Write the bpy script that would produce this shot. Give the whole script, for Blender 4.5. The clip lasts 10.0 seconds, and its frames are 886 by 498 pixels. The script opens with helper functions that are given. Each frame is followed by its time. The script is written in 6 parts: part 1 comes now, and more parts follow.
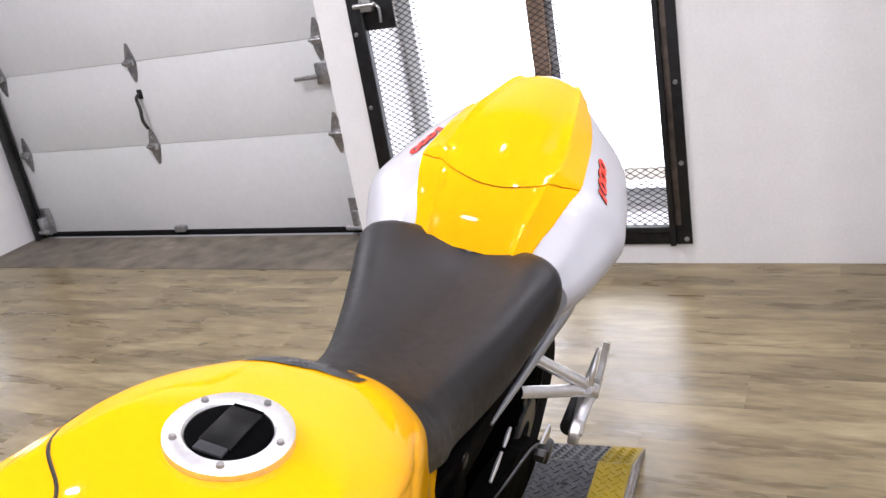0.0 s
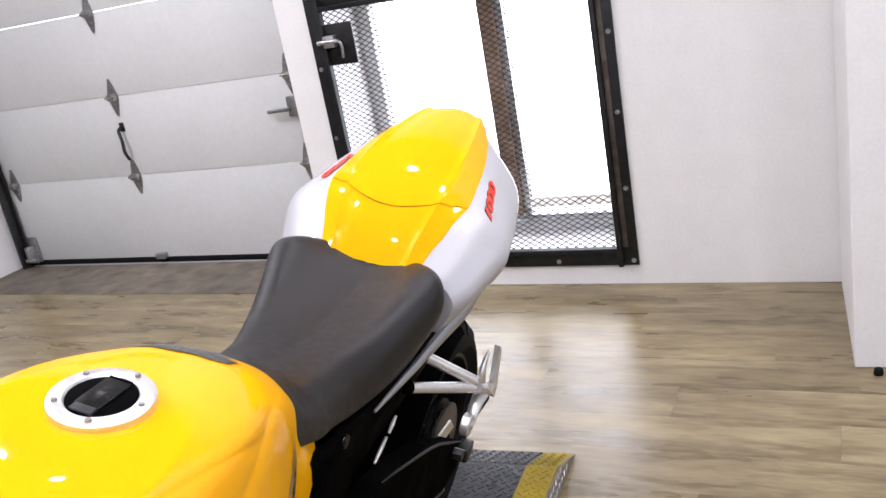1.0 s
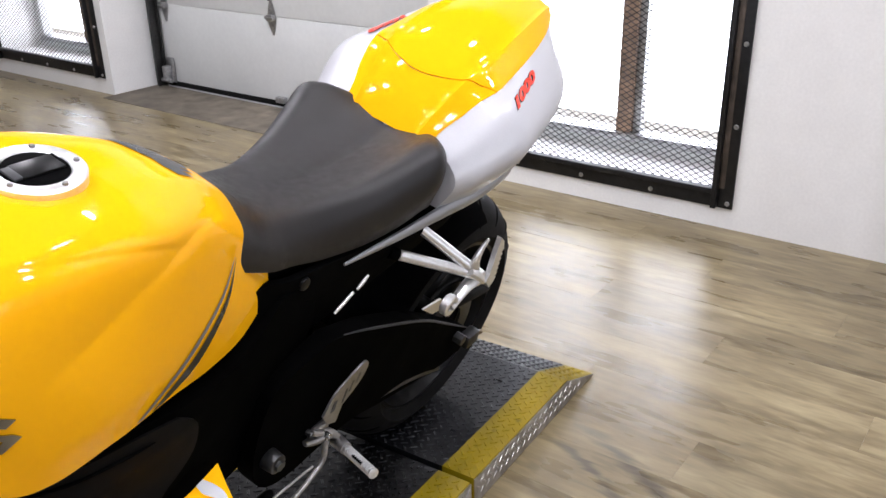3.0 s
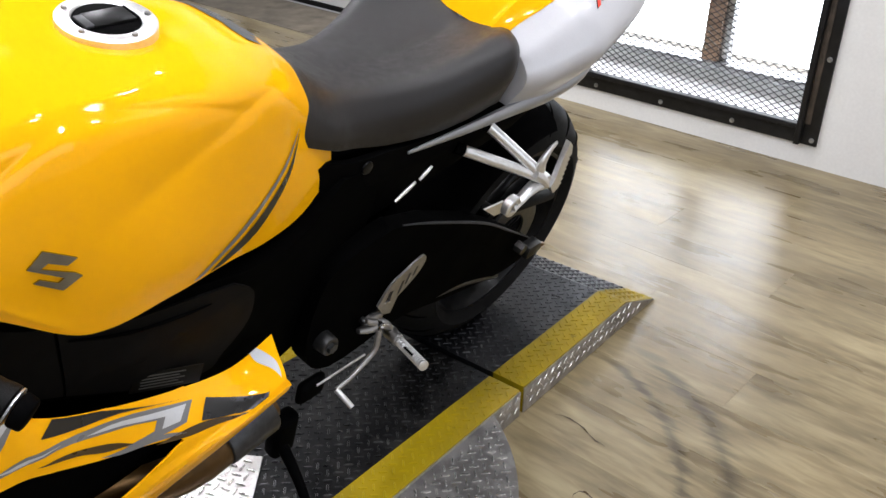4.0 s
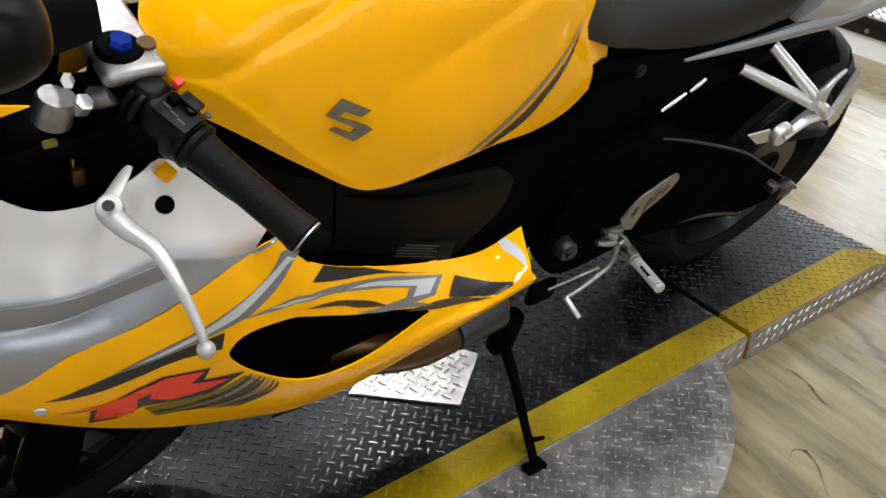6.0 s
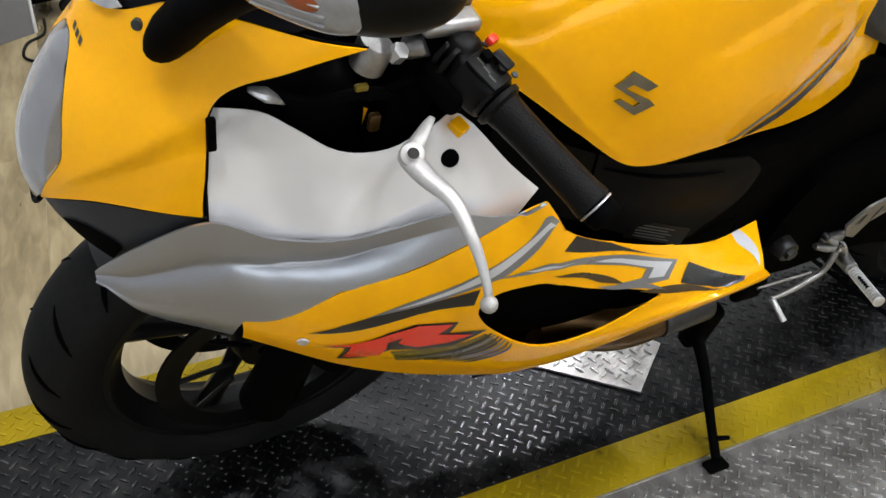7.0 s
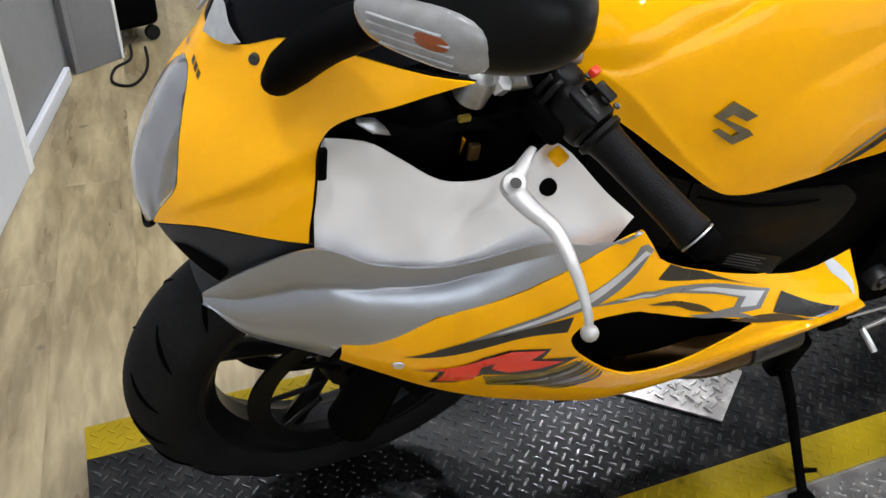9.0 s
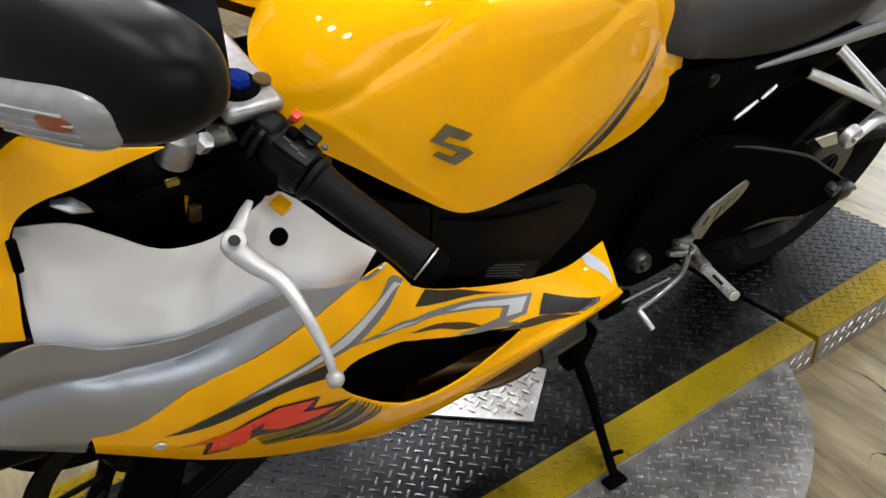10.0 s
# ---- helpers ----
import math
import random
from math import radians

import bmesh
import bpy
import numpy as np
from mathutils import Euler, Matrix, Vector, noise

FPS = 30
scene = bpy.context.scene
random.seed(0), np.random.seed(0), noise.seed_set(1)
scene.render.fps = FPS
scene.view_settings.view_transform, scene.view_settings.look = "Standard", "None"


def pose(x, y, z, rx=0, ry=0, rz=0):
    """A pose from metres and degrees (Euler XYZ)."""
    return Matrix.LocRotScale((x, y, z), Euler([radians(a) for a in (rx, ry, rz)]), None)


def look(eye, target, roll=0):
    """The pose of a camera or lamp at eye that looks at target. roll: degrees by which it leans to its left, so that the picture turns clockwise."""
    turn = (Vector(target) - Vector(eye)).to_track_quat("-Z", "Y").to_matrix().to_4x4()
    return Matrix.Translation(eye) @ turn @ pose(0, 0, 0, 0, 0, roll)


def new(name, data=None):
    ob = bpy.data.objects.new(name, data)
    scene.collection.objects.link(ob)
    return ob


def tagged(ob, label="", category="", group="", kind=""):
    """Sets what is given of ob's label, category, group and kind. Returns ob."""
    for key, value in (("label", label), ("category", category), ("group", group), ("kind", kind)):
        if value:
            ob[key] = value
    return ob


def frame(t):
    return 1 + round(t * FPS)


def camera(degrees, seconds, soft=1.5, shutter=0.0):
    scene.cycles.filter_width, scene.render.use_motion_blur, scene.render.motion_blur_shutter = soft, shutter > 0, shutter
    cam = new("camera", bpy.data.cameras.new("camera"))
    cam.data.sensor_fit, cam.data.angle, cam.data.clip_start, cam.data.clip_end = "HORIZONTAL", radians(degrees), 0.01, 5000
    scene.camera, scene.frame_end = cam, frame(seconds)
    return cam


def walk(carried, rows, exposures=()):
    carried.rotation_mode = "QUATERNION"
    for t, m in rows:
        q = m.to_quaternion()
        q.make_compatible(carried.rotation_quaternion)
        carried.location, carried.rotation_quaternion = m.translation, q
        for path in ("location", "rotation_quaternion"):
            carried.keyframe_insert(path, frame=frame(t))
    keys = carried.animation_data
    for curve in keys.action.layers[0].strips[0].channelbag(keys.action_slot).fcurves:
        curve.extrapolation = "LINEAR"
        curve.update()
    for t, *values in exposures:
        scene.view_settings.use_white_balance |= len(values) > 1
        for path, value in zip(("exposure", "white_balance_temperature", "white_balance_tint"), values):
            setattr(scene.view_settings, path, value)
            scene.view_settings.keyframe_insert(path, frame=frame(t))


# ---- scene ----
from mathutils.geometry import tessellate_polygon
cam = camera(54.1, 10.0)
PATH = [
    (0, (0.772, -0.26, 1.359), (0.014, 1.457, 0.667), -10.3),
    (0.5, (0.824, -0.234, 1.341), (0.005, 1.471, 0.693), -11.0),
    (1, (0.991, -0.36, 1.36), (0.233, 1.381, 0.733), -10.6),
    (1.5, (1.096, -0.419, 1.393), (0.287, 1.273, 0.696), -7.9),
    (2, (1.147, -0.313, 1.38), (0.22, 1.308, 0.662), -2.3),
    (2.5, (1.162, -0.252, 1.336), (0.211, 1.339, 0.585), -1.2),
    (2.7, (1.169, -0.26, 1.32), (0.177, 1.294, 0.545), -1.6),
    (3.8, (1.207, -0.273, 1.251), (0.139, 1.155, 0.344), 0.6),
    (4, (1.2, -0.273, 1.241), (0.101, 1.101, 0.29), 0.9),
    (4.5, (1.194, -0.28, 1.209), (0.098, 1.053, 0.197), 1.8),
    (5, (1.18, -0.304, 1.2), (0.013, 0.964, 0.184), 0.6),
    (5.2, (1.18, -0.31, 1.206), (-0.007, 0.923, 0.172), 1.0),
    (6.3, (1.133, -0.367, 1.179), (-0.25, 0.572, 0.081), 1.9),
    (6.5, (1.12, -0.402, 1.185), (-0.269, 0.518, 0.078), 2.4),
    (7, (1.085, -0.457, 1.174), (-0.378, 0.289, 0.033), 3.3),
    (7.5, (1.062, -0.505, 1.163), (-0.453, 0.048, -0.021), 3.0),
    (8, (1.055, -0.539, 1.157), (-0.484, -0.127, -0.051), 3.2),
    (8.5, (1.058, -0.533, 1.156), (-0.492, -0.156, -0.051), 0.8),
    (8.8, (1.063, -0.512, 1.169), (-0.485, 0.002, 0.011), 1.4),
    (9, (1.077, -0.492, 1.186), (-0.466, 0.135, 0.077), 1.2),
    (9.5, (1.104, -0.45, 1.196), (-0.391, 0.4, 0.174), -0.5),
    (10, (1.103, -0.402, 1.192), (-0.29, 0.569, 0.136), -1.8),
]
walk(cam, [(t, look(eye, target, roll)) for t, eye, target, roll in PATH], [(0.0, -0.2, 6200, 20), (3.0, -0.1, 6150, 17), (4.5, -0.15, 6250, 11), (6.5, -0.08, 6300, 9), (7.5, 0.0, 6050, 10), (8.5, 0.06, 5950, 11), (9.5, -0.08, 6300, 9), (10.0, -0.2, 6300, 9)])

# ---- world and light ----
world = bpy.data.worlds.new("sky")
scene.world = world
world.use_nodes = True
sky = world.node_tree.nodes.new("ShaderNodeTexSky")
sky.sky_type, sky.sun_disc = "NISHITA", False
sky.sun_elevation, sky.sun_rotation = radians(38), radians(20)
world.node_tree.nodes["Background"].inputs[1].default_value = 0.12
world.node_tree.links.new(sky.outputs[0], world.node_tree.nodes["Background"].inputs[0])


def lamp(name, kind, m, power, size=0.1, colour=(1, 1, 1), spot=None):
    data = bpy.data.lights.new(name, kind)
    data.energy, data.color = power, colour
    if kind == "AREA":
        data.shape, data.size = "DISK", size
    else:
        data.shadow_soft_size = size
    if spot:
        data.spot_size, data.spot_blend = radians(spot), 0.4
    ob = new(name, data)
    ob.matrix_world = m
    return ob


CEIL = 3.1
LIGHTS = [(0.25, -0.75, 7), (0.40, 1.90, 13), (1.05, -0.80, 22), (1.95, -0.80, 18), (-2.2, 1.7, 60), (1.8, 1.8, 26), (-1.2, 0.45, 20), (-0.8, 2.1, 14), (0.9, -2.0, 24), (-0.85, -0.55, 15), (0.95, 0.70, 15), (1.75, 0.60, 20), (-0.45, 0.40, 5), (-0.55, -0.35, 9), (-0.2, -2.4, 10), (-2.5, 0.20, 40), (-1.8, -1.5, 10), (1.7, -2.6, 10)]
for lx, ly, power in LIGHTS:
    lamp("downlight_glow", "AREA", pose(lx, ly, CEIL - 0.035), power, 0.15, (1.0, 0.99, 0.985))

# daylight through the shop window in the right-hand wall
sky_light = lamp("window_daylight", "AREA", look((4.22, -0.3, 1.55), (0, -0.3, 1.2)), 36, 1.0, (0.97, 0.985, 1.0))
sky_light.data.shape, sky_light.data.size, sky_light.data.size_y = "RECTANGLE", 3.4, 1.5

# ---- materials ----


def nodes_of(name):
    m = bpy.data.materials.new(name)
    m.use_nodes = True
    nt = m.node_tree
    return m, nt, nt.nodes["Principled BSDF"]


def tex(nt, kind, scale=5.0, coord="Object", **inputs):
    n = nt.nodes.new(kind)
    c = nt.nodes.new("ShaderNodeTexCoord")
    nt.links.new(c.outputs[coord], n.inputs["Vector"])
    if "Scale" in n.inputs:
        n.inputs["Scale"].default_value = scale
    for k, v in inputs.items():
        n.inputs[k].default_value = v
    return n


def ramp(nt, src, stops):
    r = nt.nodes.new("ShaderNodeValToRGB")
    el = r.color_ramp.elements
    while len(el) < len(stops):
        el.new(0.5)
    for e, (p, c) in zip(el, stops):
        e.position, e.color = p, (*c, 1) if len(c) == 3 else c
    nt.links.new(src, r.inputs[0])
    return r


def grey(v):
    return (v, v, v)


def mixcol(nt, fac, a, b, mode="MIX"):
    n = nt.nodes.new("ShaderNodeMix")
    n.data_type, n.blend_type = "RGBA", mode
    for sock, val in ((n.inputs[0], fac), (n.inputs[6], a), (n.inputs[7], b)):
        if isinstance(val, bpy.types.NodeSocket):
            nt.links.new(val, sock)
        else:
            sock.default_value = val if isinstance(val, (int, float)) else (*val, 1)
    return n.outputs[2]


def bump(nt, b, height, strength=0.2, distance=0.002):
    n = nt.nodes.new("ShaderNodeBump")
    n.inputs["Strength"].default_value, n.inputs["Distance"].default_value = strength, distance
    nt.links.new(height, n.inputs["Height"])
    nt.links.new(n.outputs[0], b.inputs["Normal"])
    return n


def plain(name, colour, rough=0.5, metal=0.0, vary=0.06, grain=40.0, bumps=0.08, coat=0.0, spec=0.5, coord="Object"):
    """A surface with fine grain, a broader unevenness in tone and gloss, and slight relief."""
    m, nt, b = nodes_of(name)
    n1 = tex(nt, "ShaderNodeTexNoise", grain, coord, Detail=4.0)
    n2 = tex(nt, "ShaderNodeTexNoise", grain / 9, coord, Detail=2.0)
    lo = tuple(c * (1 - vary) for c in colour)
    hi = tuple(min(1, c * (1 + vary)) for c in colour)
    c1 = ramp(nt, n1.outputs[0], [(0.3, lo), (0.7, hi)])
    c2 = ramp(nt, n2.outputs[0], [(0.35, grey(1 - vary)), (0.65, grey(1.0))])
    nt.links.new(mixcol(nt, 1.0, c1.outputs[0], c2.outputs[0], "MULTIPLY"), b.inputs["Base Color"])
    r = ramp(nt, n2.outputs[0], [(0.3, grey(max(0.02, rough * 0.85))), (0.7, grey(min(1, rough * 1.15)))])
    nt.links.new(r.outputs[0], b.inputs["Roughness"])
    b.inputs["Metallic"].default_value = metal
    b.inputs["Specular IOR Level"].default_value = spec
    b.inputs["Coat Weight"].default_value = coat
    b.inputs["Coat Roughness"].default_value, b.inputs["Coat IOR"].default_value = 0.04, 1.4
    if bumps:
        bump(nt, b, n1.outputs[0], bumps)
    return m


YELLOW = plain("yellow_paint", (0.90, 0.418, 0.0005), 0.5, 0.0, 0.006, 120, 0.0, 0.65, 0.0)
SILVER = plain("silver_paint", (0.36, 0.37, 0.395), 0.36, 0.75, 0.03, 500, 0.0, 0.3)
PEARL = plain("pearl_white_paint", (0.47, 0.47, 0.49), 0.4, 0.1, 0.02, 400, 0.0, 0.7)
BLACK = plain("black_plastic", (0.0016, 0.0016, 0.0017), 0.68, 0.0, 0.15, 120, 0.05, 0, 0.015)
GLOSSBLACK = plain("gloss_black_paint", (0.003, 0.003, 0.0034), 0.3, 0.0, 0.1, 100, 0.0, 0.12, 0.10)
FRAMEBLACK = plain("black_frame_paint", (0.0012, 0.0012, 0.0012), 0.72, 0.0, 0.15, 90, 0.04, 0, 0.01)
SPARBLACK = plain("satin_black_frame_paint", (0.0042, 0.0040, 0.0039), 0.58, 0.0, 0.15, 90, 0.05, 0, 0.06)
GREYPLASTIC = plain("dark_grey_plastic", (0.022, 0.023, 0.026), 0.5, 0.0, 0.1, 160, 0.08, 0, 0.3)
RUBBER = plain("tyre_rubber", (0.0115, 0.0113, 0.0112), 0.6, 0.0, 0.15, 130, 0.1, 0, 0.03)
VINYL = plain("seat_vinyl", (0.0110, 0.0098, 0.0098), 0.44, 0.0, 0.08, 700, 0.25, 0, 0.40)
GRIP = plain("grip_rubber", (0.0045, 0.0043, 0.0042), 0.45, 0.0, 0.15, 700, 0.35, 0, 0.10)
SATINBLACK = plain("satin_black_moulding", (0.0022, 0.0021, 0.0020), 0.36, 0.0, 0.1, 150, 0.03, 0, 0.14)
DISCDARK = plain("darkened_disc_steel", (0.007, 0.007, 0.007), 0.4, 0.8, 0.2, 80, 0.05)
ALU = plain("cast_aluminium", (0.74, 0.735, 0.73), 0.36, 0.9, 0.06, 200, 0.05)
CHROME = plain("chrome", (0.8, 0.8, 0.8), 0.08, 1.0, 0.02, 60, 0.0)
WORNALU = plain("worn_aluminium", (0.34, 0.33, 0.32), 0.38, 0.9, 0.12, 120, 0.1)
LEVER = plain("lever_alloy", (0.50, 0.485, 0.465), 0.46, 0.55, 0.06, 160, 0.06)
STEELDARK = plain("dark_steel", (0.06, 0.06, 0.06), 0.4, 0.8, 0.2, 80, 0.1)
PANEL = plain("bright_silver_panel", (0.90, 0.89, 0.895), 0.05, 0.32, 0.02, 14, 0.0, 0.3)
BADGE = plain("dark_chrome", (0.30, 0.30, 0.31), 0.12, 1.0, 0.03, 60, 0.0)
DECALBROWN = plain("dark_brown_decal", (0.05, 0.028, 0.008), 0.3, 0.0, 0.05, 300, 0.0, 0.25)
OLIVE = plain("olive_decal", (0.17, 0.12, 0.005), 0.3, 0.0, 0.15, 60, 0.0, 0.25)
FROST = plain("frosted_clear_plastic", (0.32, 0.32, 0.32), 0.25, 0.0, 0.1, 90, 0.1, 0.3)
LENSWHITE = plain("milky_clear_plastic", (0.25, 0.245, 0.24), 0.18, 0.0, 0.12, 90, 0.2, 0.6)
RED = plain("red_decal", (0.75, 0.035, 0.012), 0.3, 0.0, 0.02, 300, 0.0, 0.25)
DECALBLACK = plain("black_decal", (0.012, 0.012, 0.012), 0.3, 0.0, 0.05, 300, 0.0, 0.25)
LAMPGREY = plain("lamp_reflector", (0.42, 0.42, 0.44), 0.22, 0.9, 0.15, 25, 0.05)
DECALGREY = plain("grey_decal", (0.20, 0.20, 0.205), 0.32, 0.3, 0.03, 300, 0.0, 0.25)
DECALWHITE = plain("pale_silver_decal", (0.60, 0.61, 0.63), 0.32, 0.3, 0.03, 300, 0.0, 0.25)
ORANGE = plain("orange_bulb", (0.26, 0.055, 0.007), 0.3, 0.0, 0.05, 60, 0.0)
BRONZE = plain("bronze_anodised", (0.11, 0.06, 0.018), 0.35, 0.7, 0.1, 60, 0.0)
BLUE = plain("blue_anodised", (0.01, 0.05, 0.45), 0.25, 0.8, 0.05, 60, 0.0)
GOLDRIM = plain("black_wheel_paint", (0.004, 0.004, 0.004), 0.35, 0.0, 0.1, 60, 0.0, 0.1, 0.15)
STEELGATE = plain("black_steel", (0.020, 0.020, 0.021), 0.45, 0.5, 0.3, 30, 0.1)
WHITEWALL = plain("white_wall_paint", (0.78, 0.775, 0.76), 0.55, 0.0, 0.03, 90, 0.12)
PARTITION = plain("pale_grey_panel_paint", (0.45, 0.465, 0.49), 0.5, 0.0, 0.03, 60, 0.08)
DOORWHITE = plain("white_door_enamel", (0.66, 0.67, 0.66), 0.38, 0.0, 0.025, 35, 0.05)
RUSTBAR = plain("worn_brown_steel", (0.10, 0.078, 0.062), 0.6, 0.3, 0.4, 25, 0.2)
GALV = plain("galvanised_steel", (0.45, 0.45, 0.45), 0.4, 0.9, 0.2, 70, 0.1)
CONCRETE = plain("stained_concrete", (0.17, 0.145, 0.11), 0.75, 0.0, 0.35, 9, 0.4)
WOODPOST = plain("weathered_post_wood", (0.30, 0.19, 0.12), 0.7, 0.0, 0.3, 20, 0.2)
# dark grey for the counter panels and a wall whose shade it includes
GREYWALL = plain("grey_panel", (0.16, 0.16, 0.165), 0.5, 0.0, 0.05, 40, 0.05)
CEILING = plain("dark_ceiling_paint", (0.10, 0.10, 0.10), 0.8, 0.0, 0.04, 30, 0.1)


def glassy(name, colour, rough=0.02, ior=1.45, spec=0.5):
    m, nt, b = nodes_of(name)
    b.inputs["Base Color"].default_value = (*colour, 1)
    b.inputs["Transmission Weight"].default_value = 1.0
    b.inputs["Roughness"].default_value, b.inputs["IOR"].default_value = rough, ior
    return m


CLEARLENS = glassy("clear_lens", (0.95, 0.95, 0.95), 0.05)
SMOKE = plain("smoked_screen", (0.004, 0.004, 0.005), 0.2, 0.0, 0.1, 10, 0.0, 0.0, 0.06)
PANE = glassy("window_pane", (1, 1, 1), 0.0, 1.05)


def glow(name, colour, power):
    m, nt, b = nodes_of(name)
    b.inputs["Base Color"].default_value = (*colour, 1)
    b.inputs["Emission Color"].default_value = (*colour, 1)
    b.inputs["Emission Strength"].default_value = power
    return m


DAYGLOW = glow("bright_daylight_haze", (0.93, 0.97, 1.0), 7.0)


def plank_material():
    m, nt, b = nodes_of("vinyl_plank")
    info = nt.nodes.new("ShaderNodeObjectInfo")
    c = nt.nodes.new("ShaderNodeTexCoord")
    shift = nt.nodes.new("ShaderNodeVectorMath")
    shift.operation = "MULTIPLY_ADD"
    comb = nt.nodes.new("ShaderNodeCombineXYZ")
    for i in range(3):
        nt.links.new(info.outputs["Random"], comb.inputs[i])
    nt.links.new(comb.outputs[0], shift.inputs[0])
    shift.inputs[1].default_value = (31, 17, 5)
    nt.links.new(c.outputs["Object"], shift.inputs[2])
    stretch = nt.nodes.new("ShaderNodeMapping")
    stretch.inputs["Scale"].default_value = (3.4, 16, 1)
    nt.links.new(shift.outputs[0], stretch.inputs[0])
    grain = nt.nodes.new("ShaderNodeTexNoise")
    grain.inputs["Scale"].default_value, grain.inputs["Detail"].default_value = 3.0, 6.0
    grain.inputs["Distortion"].default_value = 0.6
    nt.links.new(stretch.outputs[0], grain.inputs["Vector"])
    blotch = nt.nodes.new("ShaderNodeTexNoise")
    blotch.inputs["Scale"].default_value, blotch.inputs["Detail"].default_value = 1.0, 3.0
    st2 = nt.nodes.new("ShaderNodeMapping")
    st2.inputs["Scale"].default_value = (2.6, 13, 1)
    nt.links.new(shift.outputs[0], st2.inputs[0])
    nt.links.new(st2.outputs[0], blotch.inputs["Vector"])
    g = ramp(nt, grain.outputs[0], [(0.30, (0.125, 0.094, 0.047)), (0.48, (0.225, 0.178, 0.098)), (0.68, (0.35, 0.29, 0.172))])
    w = ramp(nt, blotch.outputs[0], [(0.32, (0.105, 0.080, 0.043)), (0.50, (0.225, 0.178, 0.100)), (0.68, (0.44, 0.37, 0.225))])
    tone = ramp(nt, info.outputs["Random"], [(0.0, grey(0.90)), (1.0, grey(1.10))])
    col = mixcol(nt, 0.5, g.outputs[0], w.outputs[0])
    col = mixcol(nt, 1.0, col, (0.86, 0.84, 0.79), "MULTIPLY")
    col = mixcol(nt, 1.0, col, tone.outputs[0], "MULTIPLY")
    geo = nt.nodes.new("ShaderNodeNewGeometry")
    # dark tyre scuffs swept in an arc beside the turntable
    sep = nt.nodes.new("ShaderNodeSeparateXYZ")
    nt.links.new(geo.outputs["Position"], sep.inputs[0])
    beside = ramp(nt, sep.outputs[0], [(0.40, grey(0)), (0.50, grey(1))])
    for centre, radius, wide in (((0.27, 0.82, 0), 0.640, 0.040), ((0.27, 0.82, 0), 0.545, 0.018)):
        off = nt.nodes.new("ShaderNodeVectorMath")
        off.operation = "DISTANCE"
        off.inputs[1].default_value = centre
        nt.links.new(geo.outputs["Position"], off.inputs[0])
        dist = nt.nodes.new("ShaderNodeMath")
        dist.operation = "SUBTRACT"
        dist.inputs[1].default_value = radius
        nt.links.new(off.outputs["Value"], dist.inputs[0])
        mag = nt.nodes.new("ShaderNodeMath")
        mag.operation = "ABSOLUTE"
        nt.links.new(dist.outputs[0], mag.inputs[0])
        rough_edge = nt.nodes.new("ShaderNodeMath")
        rough_edge.operation = "MULTIPLY_ADD"
        rough_edge.inputs[1].default_value = 0.065
        nt.links.new(grain.outputs[0], rough_edge.inputs[0])
        nt.links.new(mag.outputs[0], rough_edge.inputs[2])
        scuff = ramp(nt, rough_edge.outputs[0], [(0.032, grey(0.45)), (0.044 + 0.5 * wide, grey(1.0))])
        col = mixcol(nt, 1.0, col, mixcol(nt, beside.outputs[0], (1, 1, 1), scuff.outputs[0]), "MULTIPLY")
    spots = nt.nodes.new("ShaderNodeTexNoise")
    spots.inputs["Scale"].default_value, spots.inputs["Detail"].default_value = 9.0, 1.0
    nt.links.new(geo.outputs["Position"], spots.inputs["Vector"])
    speck = ramp(nt, spots.outputs[0], [(0.775, grey(1.0)), (0.80, grey(0.45))])
    col = mixcol(nt, 1.0, col, speck.outputs[0], "MULTIPLY")
    nt.links.new(col, b.inputs["Base Color"])
    r = ramp(nt, blotch.outputs[0], [(0.3, grey(0.24)), (0.7, grey(0.38))])
    nt.links.new(r.outputs[0], b.inputs["Roughness"])
    bump(nt, b, grain.outputs[0], 0.12, 0.001)
    return m


PLANK = plank_material()


def plate_material(name, base, wear, rough, metal, amount=0.5, spec=0.5):
    """Painted or bare tread plate, scuffed through to the metal."""
    m, nt, b = nodes_of(name)
    n1 = tex(nt, "ShaderNodeTexNoise", 26, "Object", Detail=6.0, Roughness=0.65)
    n2 = tex(nt, "ShaderNodeTexNoise", 5, "Object", Detail=3.0)
    mask = ramp(nt, n1.outputs[0], [(amount, grey(0)), (min(0.99, amount + 0.12), grey(1))])
    tone = ramp(nt, n2.outputs[0], [(0.3, grey(0.65)), (0.7, grey(1.1))])
    col = mixcol(nt, mask.outputs[0], base, wear)
    nt.links.new(mixcol(nt, 1.0, col, tone.outputs[0], "MULTIPLY"), b.inputs["Base Color"])
    rr = ramp(nt, n1.outputs[0], [(0.3, grey(rough * 0.8)), (0.7, grey(min(1, rough * 1.25)))])
    nt.links.new(rr.outputs[0], b.inputs["Roughness"])
    b.inputs["Metallic"].default_value = metal
    b.inputs["Specular IOR Level"].default_value = spec
    bump(nt, b, n1.outputs[0], 0.15, 0.001)
    return m


